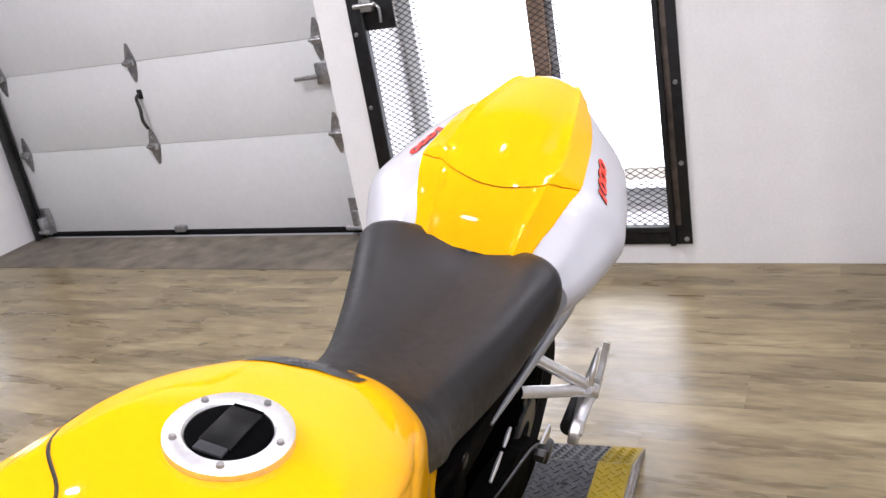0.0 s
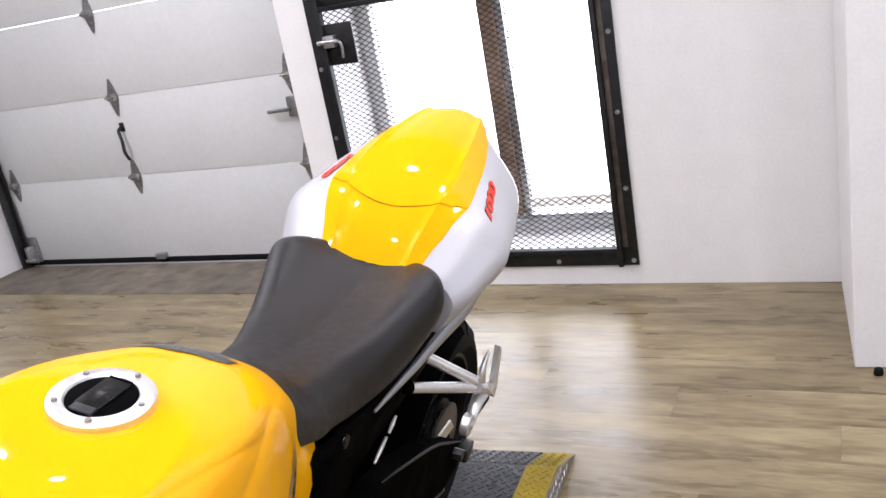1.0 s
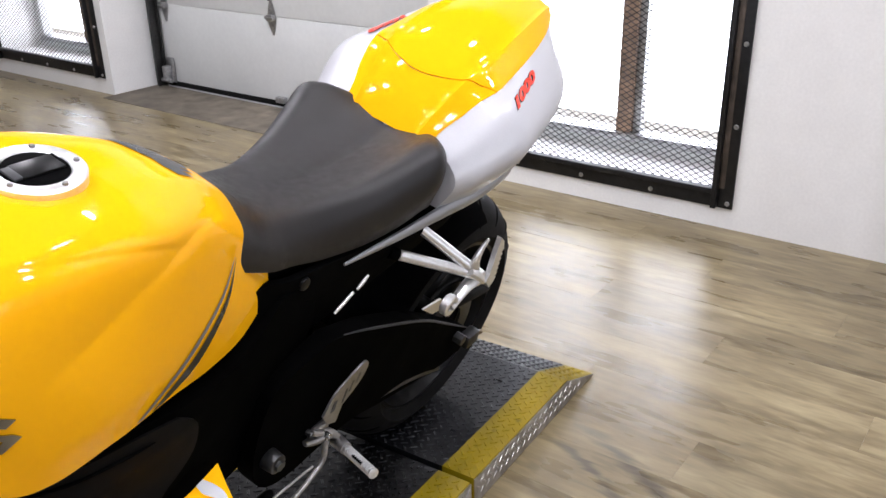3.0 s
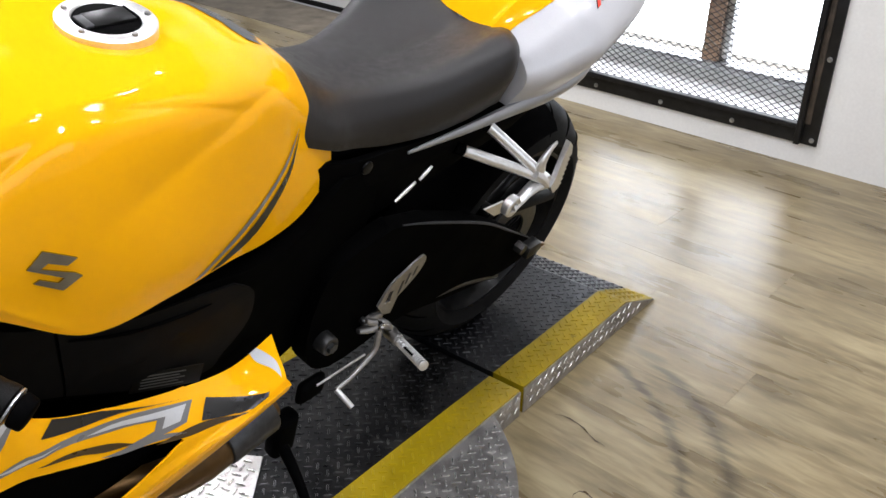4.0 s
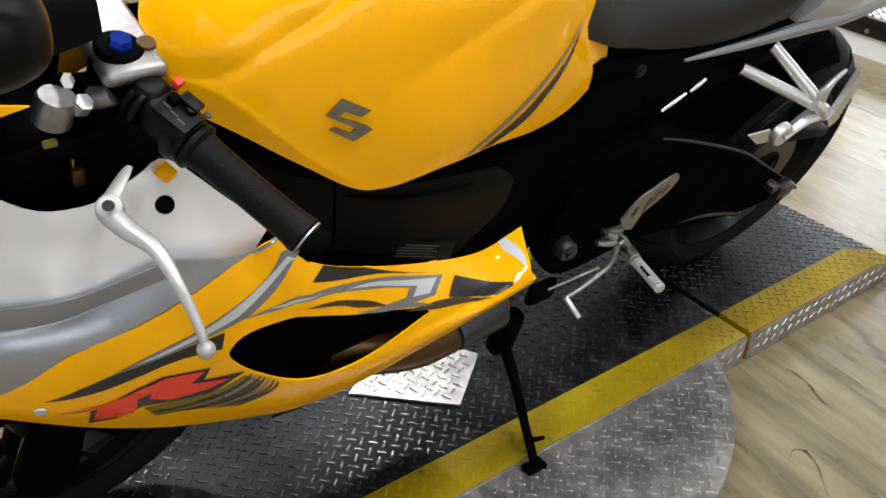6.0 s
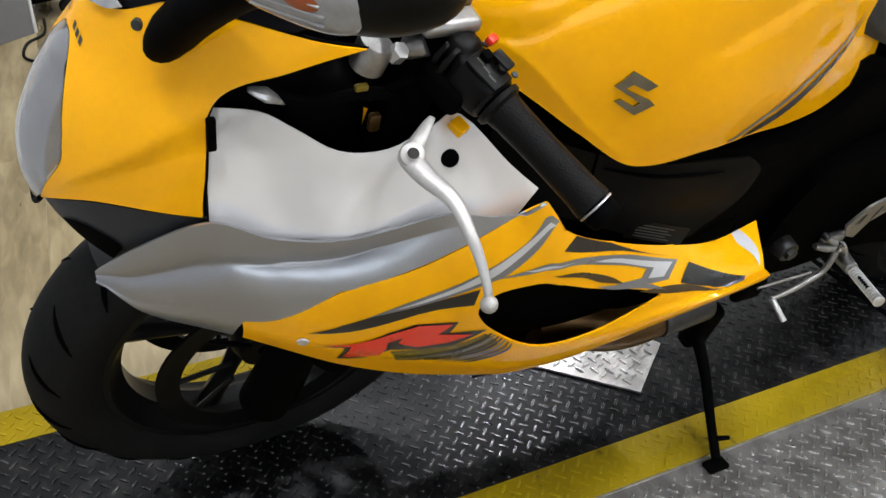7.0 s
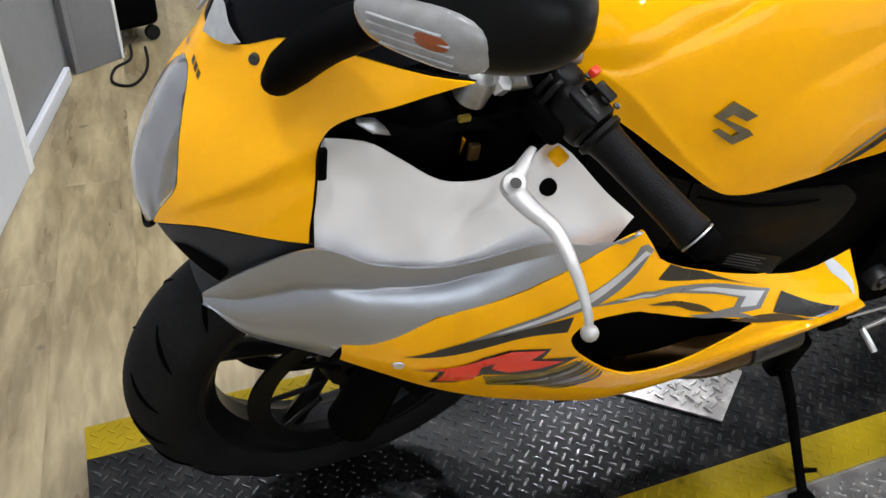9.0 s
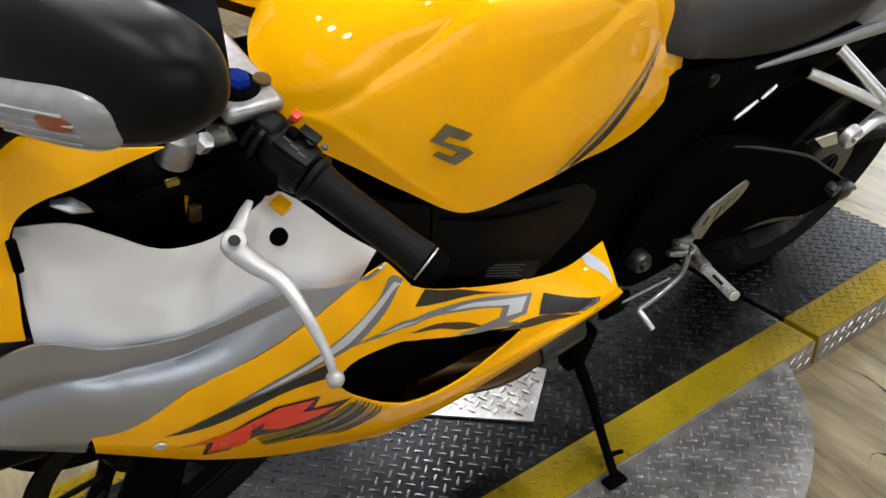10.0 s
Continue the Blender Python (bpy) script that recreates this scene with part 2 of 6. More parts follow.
PLATE_STEEL = plate_material("worn_tread_steel", (0.021, 0.021, 0.022), (0.036, 0.035, 0.034), 0.42, 0.9, 0.5)
TREAD_WORN = plate_material("scuffed_tread_lug", (0.034, 0.034, 0.035), (0.080, 0.080, 0.080), 0.28, 0.9, 0.5)
TREAD_DARK = plate_material("scuffed_black_lug", (0.022, 0.022, 0.025), (0.12, 0.12, 0.12), 0.32, 0.3, 0.55)
TREAD_YELLOW = plate_material("scuffed_yellow_lug", (0.33, 0.235, 0.003), (0.10, 0.072, 0.010), 0.5, 0.0, 0.60, 0.12)
TREAD_BRIGHT = plate_material("polished_tread_lug", (0.62, 0.60, 0.58), (0.78, 0.76, 0.73), 0.25, 0.8, 0.5)
LABELGREY = plain("faded_print", (0.06, 0.058, 0.052), 0.4, 0.0, 0.1, 200, 0.0)
PLATE_BLACK = plate_material("black_painted_tread", (0.006, 0.0063, 0.0075), (0.03, 0.03, 0.03), 0.32, 0.0, 0.68, 0.3)
PLATE_YELLOW = plate_material("yellow_painted_tread", (0.29, 0.205, 0.002), (0.075, 0.054, 0.008), 0.5, 0.0, 0.62, 0.12)
PLATE_BRIGHT = plate_material("bright_tread_aluminium", (0.34, 0.325, 0.31), (0.48, 0.46, 0.44), 0.34, 0.75, 0.45)

# ---- shape helpers ----


def mesh_from(bm, name, smooth=40):
    me = bpy.data.meshes.new(name)
    bmesh.ops.recalc_face_normals(bm, faces=bm.faces)
    bm.to_mesh(me)
    bm.free()
    if smooth:
        for p in me.polygons:
            p.use_smooth = True
        me.set_sharp_from_angle(angle=radians(smooth))
    return me


def part(name, bm, material, parent=None, label="", m=None, smooth=40):
    """Links a bmesh as one mesh object, under a thing or part where one is given."""
    me = mesh_from(bm, name, smooth)
    me.materials.append(material)
    ob = new(name, me)
    if parent is not None:
        ob.parent = parent
    if m is not None:
        ob.matrix_local = m
    if label:
        tagged(ob, label)
    return ob


def box(sx, sy, sz, at=(0, 0, 0), bevel=0.0, seg=2, bm=None, m=None):
    """A box centred on at, its edges rounded; joined into bm if one is given."""
    b2 = bmesh.new()
    bmesh.ops.create_cube(b2, size=1.0, matrix=Matrix.Translation(at) @ Matrix.Diagonal((sx, sy, sz, 1)))
    if bevel:
        bmesh.ops.bevel(b2, geom=b2.edges[:], offset=bevel, segments=seg, affect="EDGES", profile=0.5)
    if m is not None:
        b2.transform(m)
    return join(bm, b2)


def join(bm, other):
    if bm is None:
        return other
    me = bpy.data.meshes.new("joined")
    other.to_mesh(me)
    other.free()
    bm.from_mesh(me)
    bpy.data.meshes.remove(me)
    return bm


def rod(p, q, r0, r1=None, n=16, bm=None, bevel=0.0):
    """A tapered round bar from p to q."""
    p, q = Vector(p), Vector(q)
    d = q - p
    b2 = bmesh.new()
    bmesh.ops.create_cone(b2, cap_ends=True, cap_tris=False, segments=n, radius1=r0, radius2=r0 if r1 is None else r1, depth=d.length)
    if bevel:
        es = [e for e in b2.edges if abs(e.verts[0].co.z - e.verts[1].co.z) < 1e-6]
        bmesh.ops.bevel(b2, geom=es, offset=bevel, segments=2, affect="EDGES", profile=0.5)
    b2.transform(Matrix.Translation((p + q) / 2) @ d.to_track_quat("Z", "Y").to_matrix().to_4x4())
    return join(bm, b2)


def tube(path, radius, n=10, bm=None, flat=1.0, closed=False):
    """A round or flattened bar along a smooth path; radius: one number or one for each point."""
    pts = [Vector(p) for p in path]
    rad = list(radius) if isinstance(radius, (list, tuple)) else [radius] * len(pts)
    if len(pts) > 2:
        fine, fr, k = [], [], len(pts)
        for i in range(k if closed else k - 1):
            a = pts[(i - 1) % k] if closed else pts[max(i - 1, 0)]
            b, c = pts[i], pts[(i + 1) % k]
            d = pts[(i + 2) % k] if closed else pts[min(i + 2, k - 1)]
            for s in range(5):
                t = s / 5
                fine.append(0.5 * (2 * b + (c - a) * t + (2 * a - 5 * b + 4 * c - d) * t * t + (3 * b - a - 3 * c + d) * t ** 3))
                fr.append(rad[i] * (1 - t) + rad[(i + 1) % k] * t)
        if not closed:
            fine.append(pts[-1])
            fr.append(rad[-1])
        pts, rad = fine, fr
    b2 = bmesh.new()
    rings, up = [], None
    for i, p in enumerate(pts):
        if closed:
            d = (pts[(i + 1) % len(pts)] - pts[i - 1]).normalized()
        else:
            d = (pts[min(i + 1, len(pts) - 1)] - pts[max(i - 1, 0)]).normalized()
        if up is None:
            up = Vector((0, 0, 1)) if abs(d.z) < 0.9 else Vector((1, 0, 0))
        side = d.cross(up).normalized()
        up = side.cross(d).normalized()
        rings.append([b2.verts.new(p + rad[i] * (math.cos(a) * side + flat * math.sin(a) * up)) for a in [2 * math.pi * j / n for j in range(n)]])
    for i in range(len(rings) if closed else len(rings) - 1):
        r0, r1 = rings[i], rings[(i + 1) % len(rings)]
        for j in range(n):
            b2.faces.new((r0[j], r0[(j + 1) % n], r1[(j + 1) % n], r1[j]))
    if not closed:
        b2.faces.new(rings[0][::-1])
        b2.faces.new(rings[-1])
    return join(bm, b2)


def spin(profile, n=48, axis="X", bm=None, closed=True):
    """A ring swept round an axis: profile of (along the axis, radius)."""
    b2 = bmesh.new()
    rings = []
    for i in range(n):
        a = 2 * math.pi * i / n
        ring = []
        for h, r in profile:
            c, s = r * math.cos(a), r * math.sin(a)
            ring.append(b2.verts.new((h, c, s) if axis == "X" else (c, s, h)))
        rings.append(ring)
    k = len(profile)
    for i in range(n):
        for j in range(k if closed else k - 1):
            b2.faces.new((rings[i][j], rings[i][(j + 1) % k], rings[(i + 1) % n][(j + 1) % k], rings[(i + 1) % n][j]))
    return join(bm, b2)


def face_out(b2, side):
    """Turns an open sheet's faces outward: to the given side, or up where it lies flat."""
    total = Vector((0, 0, 0))
    for f in b2.faces:
        total += f.normal * f.calc_area()
    total.normalize()
    if (total.x * side < 0 and abs(total.x) > 0.3) or (abs(total.x) <= 0.3 and total.z < 0):
        bmesh.ops.reverse_faces(b2, faces=b2.faces[:])


def thicken(b2, thick):
    """Gives a sheet a back face, set inward along the vertex normals, and closed rims."""
    b2.normal_update()
    old = {v: v.normal.copy() for v in b2.verts}
    ret = bmesh.ops.extrude_face_region(b2, geom=b2.faces[:], use_keep_orig=True)
    fresh = [g for g in ret["geom"] if isinstance(g, bmesh.types.BMVert)]
    tree = {tuple(round(c, 7) for c in v.co): n for v, n in old.items()}
    for v in fresh:
        v.co -= thick * tree.get(tuple(round(c, 7) for c in v.co), Vector((0, 0, 0)))


def smooth_loop(pts, corners=(), steps=5):
    """A closed outline through the points, rounded but at the named corners."""
    out, n = [], len(pts)
    P = [np.array(p, float) for p in pts]
    for i in range(n):
        b, c = P[i], P[(i + 1) % n]
        a = P[i - 1] if i not in corners else b - (c - b) * 0.0
        d = P[(i + 2) % n] if (i + 1) % n not in corners else c
        m0 = (c - a) / 2 if i not in corners else (c - b) / 2
        m1 = (d - b) / 2 if (i + 1) % n not in corners else (c - b) / 2
        if i in corners and (i + 1) % n in corners:
            out.append(b)
            continue
        for s in range(steps):
            t = s / steps
            out.append((2 * t**3 - 3 * t**2 + 1) * b + (t**3 - 2 * t**2 + t) * m0 + (3 * t**2 - 2 * t**3) * c + (t**3 - t**2) * m1)
    return out


def sheet(loops, fn, step=(0.02, 0.08), thick=0.0, flip=1, bm=None):
    """A panel cut to an outline (and holes) in two parameters, laid on the surface fn, with thickness inward."""
    tri = tessellate_polygon([[Vector((p[0], p[1], 0)) for p in lp] for lp in loops])
    flatpts = [p for lp in loops for p in lp]
    b2 = bmesh.new()
    vs = [b2.verts.new((p[0], p[1], 0)) for p in flatpts]
    for t in tri:
        try:
            b2.faces.new([vs[i] for i in t])
        except ValueError:
            pass
    for ax in (0, 1):
        lo, hi = min(p[ax] for p in flatpts), max(p[ax] for p in flatpts)
        k = int((hi - lo) / step[ax])
        for i in range(1, k + 1):
            co = [0, 0, 0]
            no = [0, 0, 0]
            co[ax], no[ax] = lo + (hi - lo) * i / (k + 1), 1
            bmesh.ops.bisect_plane(b2, geom=b2.verts[:] + b2.edges[:] + b2.faces[:], plane_co=co, plane_no=no)
    bmesh.ops.remove_doubles(b2, verts=b2.verts[:], dist=1e-5)
    for v in b2.verts:
        p = fn(v.co.x, v.co.y)
        v.co = (p[0] * flip, p[1], p[2])
    bmesh.ops.recalc_face_normals(b2, faces=b2.faces[:])
    face_out(b2, flip)
    if thick:
        thicken(b2, thick)
    return join(bm, b2)


def skin(surf, y0, y1, v0=0.0, v1=1.0, ny=40, nv=24, out=0.0, mirror=True, flip=1, thick=0.0, close=0.0, bm=None):
    """The body surface between two stations and two heights; mirrored across the middle if it is a whole body."""
    b2 = bmesh.new()
    rows = []
    for i in range(ny + 1):
        y = y0 + (y1 - y0) * i / ny
        half = [surf.at(y, v0 + (v1 - v0) * j / nv, out) for j in range(nv + 1)]
        if mirror:
            line = [(-p[0], p[1], p[2]) for p in half[:0:-1]] + [tuple(p) for p in half]
        else:
            line = [(p[0] * flip, p[1], p[2]) for p in half]
        rows.append([b2.verts.new(p) for p in line])
    for a, b in zip(rows, rows[1:]):
        for j in range(len(a) - 1):
            b2.faces.new((a[j], a[j + 1], b[j + 1], b[j]))
    if close:
        for r in (rows[0], rows[-1]):
            b2.faces.new(r)
    bmesh.ops.recalc_face_normals(b2, faces=b2.faces[:])
    if not mirror:
        face_out(b2, flip)
    if thick:
        thicken(b2, thick)
    return join(bm, b2)


def thing(name, label, category, m=None, group="", kind=""):
    ob = new(name)
    ob.empty_display_size = 0.1
    if m is not None:
        ob.matrix_world = m
    return tagged(ob, label, category, group, kind)


# ---- the large structure ----
WB = pose(0, 2.918, 0, 0, 0, -3.26)      # the back wall's frame: along it, into it, up
WL = pose(-1.345, -0.757, 0, 0, 0, -12.4)  # the partition's frame


def setting(name, bm, material, m=None, smooth=0, label="", category="", kind="structure"):
    ob = part(name, bm, material, None, "", None, smooth)
    if m is not None:
        ob.matrix_world = m
    return tagged(ob, label, category, "", kind)


def span(x0, x1, y0, y1, z0, z1, bm=None, bevel=0.0):
    return box(x1 - x0, y1 - y0, z1 - z0, ((x0 + x1) / 2, (y0 + y1) / 2, (z0 + z1) / 2), bevel, 2, bm)


setting("floor", span(-7, 4.5, -5, 3.9, -0.12, -0.010), CONCRETE, None, 0, "concrete slab under plank flooring", "floor")
DX0, DX1, DTOP = -3.545, -1.03, 2.25
GX0, GX1, GZ0, GZ1 = -0.82, 0.35, 0.135, 1.27
LX0, LX1 = -4.85, -3.71
bm = span(-7, LX0, 0, 0.4, 0, CEIL)
span(LX1, DX0, 0, 0.4, 0, CEIL, bm)
span(DX0, DX1, 0, 0.4, DTOP, CEIL, bm)
span(DX1, GX0, 0, 0.4, 0, CEIL, bm)
for x0, x1 in ((LX0, LX1), (GX0, GX1)):
    span(x0, x1, 0, 0.4, 0, GZ0, bm)
    span(x0, x1, 0, 0.4, GZ1, CEIL, bm)
span(GX1, 4.5, 0, 0.4, 0, CEIL, bm)
setting("wall_back", bm, WHITEWALL, WB, 0, "white painted wall with deep window and door openings", "wall")
bm = span(4.3, 4.5, -5, -2.0, 0, CEIL)
span(4.3, 4.5, 1.4, 3.0, 0, CEIL, bm)
span(4.3, 4.5, -2.0, 1.4, 0, 0.8, bm)
span(4.3, 4.5, -2.0, 1.4, 2.3, CEIL, bm)
setting("wall_right", bm, WHITEWALL, None, 0, "white painted wall with a wide shop window", "wall")
setting("wall_left", span(-7, -6.8, -5, 3.2, 0, CEIL), WHITEWALL, None, 0, "plain white painted wall", "wall")
setting("wall_front", span(-7, 4.5, -5.2, -5, 0, CEIL), WHITEWALL, None, 0, "plain white painted wall", "wall")
setting("ceiling", span(-7, 4.5, -5.2, 3.4, CEIL, CEIL + 0.1), CEILING, None, 0, "dark painted ceiling with small downlights", "ceiling")
setting("wall_column", span(1.13, 2.2, 2.19, 2.835, 0, CEIL, None, 0.004), WHITEWALL, None, 0, "white boxed-out wall corner", "wall")
setting("wall_partition", span(0, 4.6, -0.055, 0, 0, 2.3, None, 0.003), PARTITION, WL, 0, "smooth white partition panel", "wall")
setting("trim", span(-0.006, 0.035, -0.06, 0.004, 0, 2.3, None, 0.004), DOORWHITE, WL, 0, "white edge strip of the partition", "trim")
# the shade on this wall is painted in by its dark grey
setting("wall_grey", span(-0.75, -0.012, -0.12, -0.035, 0, 2.3), GREYWALL, WL, 0, "grey wall beside the partition, its shade put into the colour", "wall")
setting("baseboard", span(-0.64, -0.014, -0.033, -0.012, 0, 0.05, None, 0.004), PARTITION, WL, 0, "low white baseboard", "baseboard")
setting("threshold", span(DX0, DX1, -0.09, 0.36, -0.01, 0.003, None, 0.002), CONCRETE, WB, 0, "stained brown concrete door threshold", "floor")
bm = span(-9, 6, 1.6, 1.62, -1, 5)
setting("backdrop", bm, DAYGLOW, WB, 0, "overexposed daylight outside the windows", "backdrop")
setting("ground", span(-9, 6, 0.41, 1.59, -0.2, -0.1), CONCRETE, WB, 0, "pale concrete ground outside", "ground")


def garage_door():
    m = WB @ pose(0, 0.36, 0)
    door = thing("garage_door", "closed white sectional garage door with steel hinges", "garage door", m)
    z = 0.035
    for k in range(5):
        h = 0.49 if k == 0 else 0.445
        part("panel", box(2.44, 0.045, h - 0.002, (-2.33, 0.03, z + h / 2), 0.0012), DOORWHITE, door)
        z += h
    part("bottom_seal", box(2.44, 0.05, 0.03, (-2.33, 0.028, 0.017), 0.006), RUBBER, door, "black rubber bottom seal")
    part("sill_strip", box(2.3, 0.012, 0.006, (-2.3, -0.012, 0.006), 0.001), PEARL, door, "pale metal strip under the seal")
    for hx in (-3.405, -2.43, -1.28):
        for hz in (0.52, 0.965, 1.41, 1.855):
            b = sheet([[(hx - 0.007, hz - 0.10), (hx + 0.007, hz - 0.10), (hx + 0.024, hz - 0.05), (hx + 0.036, hz), (hx + 0.024, hz + 0.05), (hx + 0.007, hz + 0.10), (hx - 0.007, hz + 0.10), (hx - 0.024, hz + 0.05), (hx - 0.036, hz), (hx - 0.024, hz - 0.05)]],
                      lambda u, w: (u, 0.004, w), (9, 9), 0.003)
            box(0.05, 0.03, 0.035, (hx, -0.01, hz), 0.006, 2, b)
            rod((hx - 0.035, -0.02, hz), (hx + 0.035, -0.02, hz), 0.008, None, 10, b)
            rod((hx, -0.002, hz + 0.045), (hx, -0.008, hz + 0.045), 0.008, None, 6, b)
            rod((hx, -0.002, hz - 0.045), (hx, -0.008, hz - 0.045), 0.008, None, 6, b)
            part("hinge", b, GALV, door, "galvanised steel hinge")
    b = tube([(-2.43, 0.0, 0.80), (-2.43, -0.03, 0.785), (-2.415, -0.04, 0.73), (-2.42, -0.04, 0.67), (-2.43, -0.01, 0.62)], 0.009)
    box(0.03, 0.01, 0.05, (-2.43, 0.003, 0.80), 0.004, 2, b)
    part("lift_handle", b, STEELDARK, door, "curved steel lift handle")
    b = box(0.09, 0.03, 0.1, (-1.27, -0.01, 0.81), 0.006)
    rod((-1.30, -0.03, 0.80), (-1.43, -0.03, 0.795), 0.012, 0.009, 10, b)
    part("slide_bolt", b, GALV, door, "galvanised slide bolt")
    for hx in (-3.43, -1.25):
        b = box(0.10, 0.006, 0.16, (hx, -0.003, 0.11), 0.002)
        box(0.04, 0.05, 0.1, (hx, -0.03, 0.09), 0.006, 2, b)
        rod((hx - 0.06, -0.045, 0.05), (hx + 0.06, -0.045, 0.05), 0.014, None, 12, b)
        part("corner_bracket", b, GALV, door, "galvanised bottom roller bracket")
    part("bottom_clip", box(0.07, 0.035, 0.035, (-2.40, -0.012, 0.05), 0.006), GALV, door, "small steel clip")
    for hx in (-3.475, -1.085):
        b = box(0.02, 0.06, 2.1, (hx, -0.05, 1.06), 0.004)
        box(0.05, 0.012, 2.1, (hx, -0.02, 1.06), 0.002, 2, b)
        part("track", b, STEELDARK, door, "dark steel roller track")


def mesh_sheet(x0, x1, z0, z1, lw=0.038, sw=0.0225, wide=0.0032, thick=0.0016):
    """Expanded metal: slanted flat strands that meet in diamonds."""
    verts, faces = [], []
    nx, nz = int((x1 - x0) / lw), int((z1 - z0) / sw)
    lw, sw = (x1 - x0) / nx, (z1 - z0) / nz
    for i in range(nx * 2):
        for j in range(nz):
            for s in (1, -1):
                if (i + (0 if s == 1 else 1)) % 2:
                    continue
                xa, xb = x0 + i * lw / 2, x0 + (i + 1) * lw / 2
                za, zb = z0 + j * sw, z0 + (j + 1) * sw
                for (za2, zb2) in (((za, (za + zb) / 2)), ((zb, (za + zb) / 2))):
                    if (i % 2) == 1:
                        za2, zb2 = zb2, za2
                    k = len(verts)
                    dx, dz = xb - xa, zb2 - za2
                    ln = math.hypot(dx, dz)
                    ox, oz = -dz / ln * wide / 2, dx / ln * wide / 2
                    for yy in (0, thick):
                        verts += [(xa + ox, yy, za2 + oz), (xa - ox, yy, za2 - oz), (xb - ox, yy, zb2 - oz), (xb + ox, yy, zb2 + oz)]
                    faces += [(k, k + 1, k + 2, k + 3), (k + 7, k + 6, k + 5, k + 4), (k, k + 3, k + 7, k + 4), (k + 1, k + 5, k + 6, k + 2)]
                break
    me = bpy.data.meshes.new("mesh_infill")
    me.from_pydata(verts, [], faces)
    return me


def security_gate(x0, x1, z0, z1, lock_x, name_label):
    m = WB
    g = thing("security_gate", name_label, "security gate", m)
    w = 0.078
    for a, b, c, d in ((x0, x0 + w, z0, z1), (x1 - w, x1, z0, z1), (x0 + w, x1 - w, z0, z0 + w), (x0 + w, x1 - w, z1 - w, z1)):
        bm = span(a, b, -0.012, -0.004, c, d, None, 0.001)
        upright = (d - c) > (b - a)
        if upright:
            e = b if a == x0 else a
            span(e - 0.02 if a == x0 else e, e if a == x0 else e + 0.02, -0.035, -0.012, c, d, bm, 0.002)
        else:
            e = d if c == z0 else c
            span(a, b, -0.035, -0.012, e - 0.02 if c == z0 else e, e if c == z0 else e + 0.02, bm, 0.002)
        part("frame_bar", bm, STEELGATE, g, "black angle-iron bar")
    part("rusty_edge", span(x1 - w + 0.021, x1 - 0.036, -0.0155, -0.012, z0 + w, z1 - w, None, 0.001), RUSTBAR, g, "worn brown steel strip")
    me = mesh_sheet(x0 + w - 0.02, x1 - w + 0.02, z0 + w - 0.02, z1 - w + 0.02)
    me.materials.append(STEELGATE)
    ob = new("mesh_infill", me)
    ob.parent, ob.location = g, (0, -0.003, 0)
    tagged(ob, "black expanded-metal mesh", kind="stuff")
    bolts = [(x1 - 0.02, z0 + 0.02 + k * 0.30) for k in range(5)] + [(x0 + 0.02, z0 + 0.02 + k * 0.30) for k in range(5)]
    bolts += [(x0 + 0.02 + (x1 - x0 - 0.04) * k / 4, z0 + 0.02) for k in range(1, 4)]
    for bx, bz in bolts:
        b = rod((bx, -0.012, bz), (bx, -0.018, bz), 0.010, 0.007, 10)
        part("bolt", b, GALV, g, "round steel bolt head")
    lp = part("lock_plate", box(0.14, 0.006, 0.17, (lock_x, -0.018, z1 - 0.215), 0.002), STEELGATE, g, "black steel lock plate")
    b = box(0.055, 0.03, 0.05, (lock_x - 0.035, -0.036, z1 - 0.20), 0.006)
    rod((lock_x - 0.09, -0.045, z1 - 0.20), (lock_x + 0.01, -0.045, z1 - 0.20), 0.009, None, 10, b)
    tube([(lock_x + 0.01, -0.045, z1 - 0.20), (lock_x + 0.025, -0.05, z1 - 0.22), (lock_x + 0.022, -0.05, z1 - 0.27)], 0.006, 8, b)
    part("latch", b, GALV, lp, "steel slide latch")
    return g


garage_door()
security_gate(-0.875, 0.405, 0.084, 1.315, -0.735, "black steel security gate with expanded mesh over a window")
security_gate(-4.9, -3.605, 0.10, 1.315, -3.745, "black steel mesh gate over the far window")


def window(x0, x1, z0, z1, post):
    w = thing("window", "white-framed window with a bare wooden post", "window", WB, "", "structure")
    w.name = "window_1"
    for a, b, c, d in ((x0, x0 + 0.07, z0, z1), (x1 - 0.05, x1, z0, z1), (x0 + 0.07, x1 - 0.05, z1 - 0.05, z1)):
        part("window_frame", span(a, b, 0.30, 0.37, c, d, None, 0.004), DOORWHITE, w)
    part("window_frame", span(x0 + 0.07, x1 - 0.05, 0.30, 0.37, z0, z0 + 0.05, None, 0.004), DOORWHITE, w)
    part("window_sill", span(x0 + 0.07, x1 - 0.05, 0.27, 0.385, z0 + 0.05, z0 + 0.085, None, 0.006), GALV, w, "grey sill")
    part("post", span(post - 0.045, post + 0.025, 0.29, 0.36, z0 + 0.085, z1 - 0.05, None, 0.004), WOODPOST, w, "weathered brown post")
    part("bar", span(post + 0.025, post + 0.06, 0.31, 0.36, z0 + 0.085, z1 - 0.05, None, 0.003), GALV, w, "grey frame bar")
    for a, b in ((x0 + 0.07, post - 0.045), (post + 0.06, x1 - 0.05)):
        p = part("pane", span(a, b, 0.334, 0.338, z0 + 0.085, z1 - 0.05), PANE, w, "clear glass pane", None, 0)
        p.visible_shadow = False


window(GX0, GX1, GZ0 + 0.001, GZ1, -0.19)
window(LX0, LX1, GZ0 + 0.001, GZ1, -4.2)


# ---- the display turntable ----
TOP = 0.072


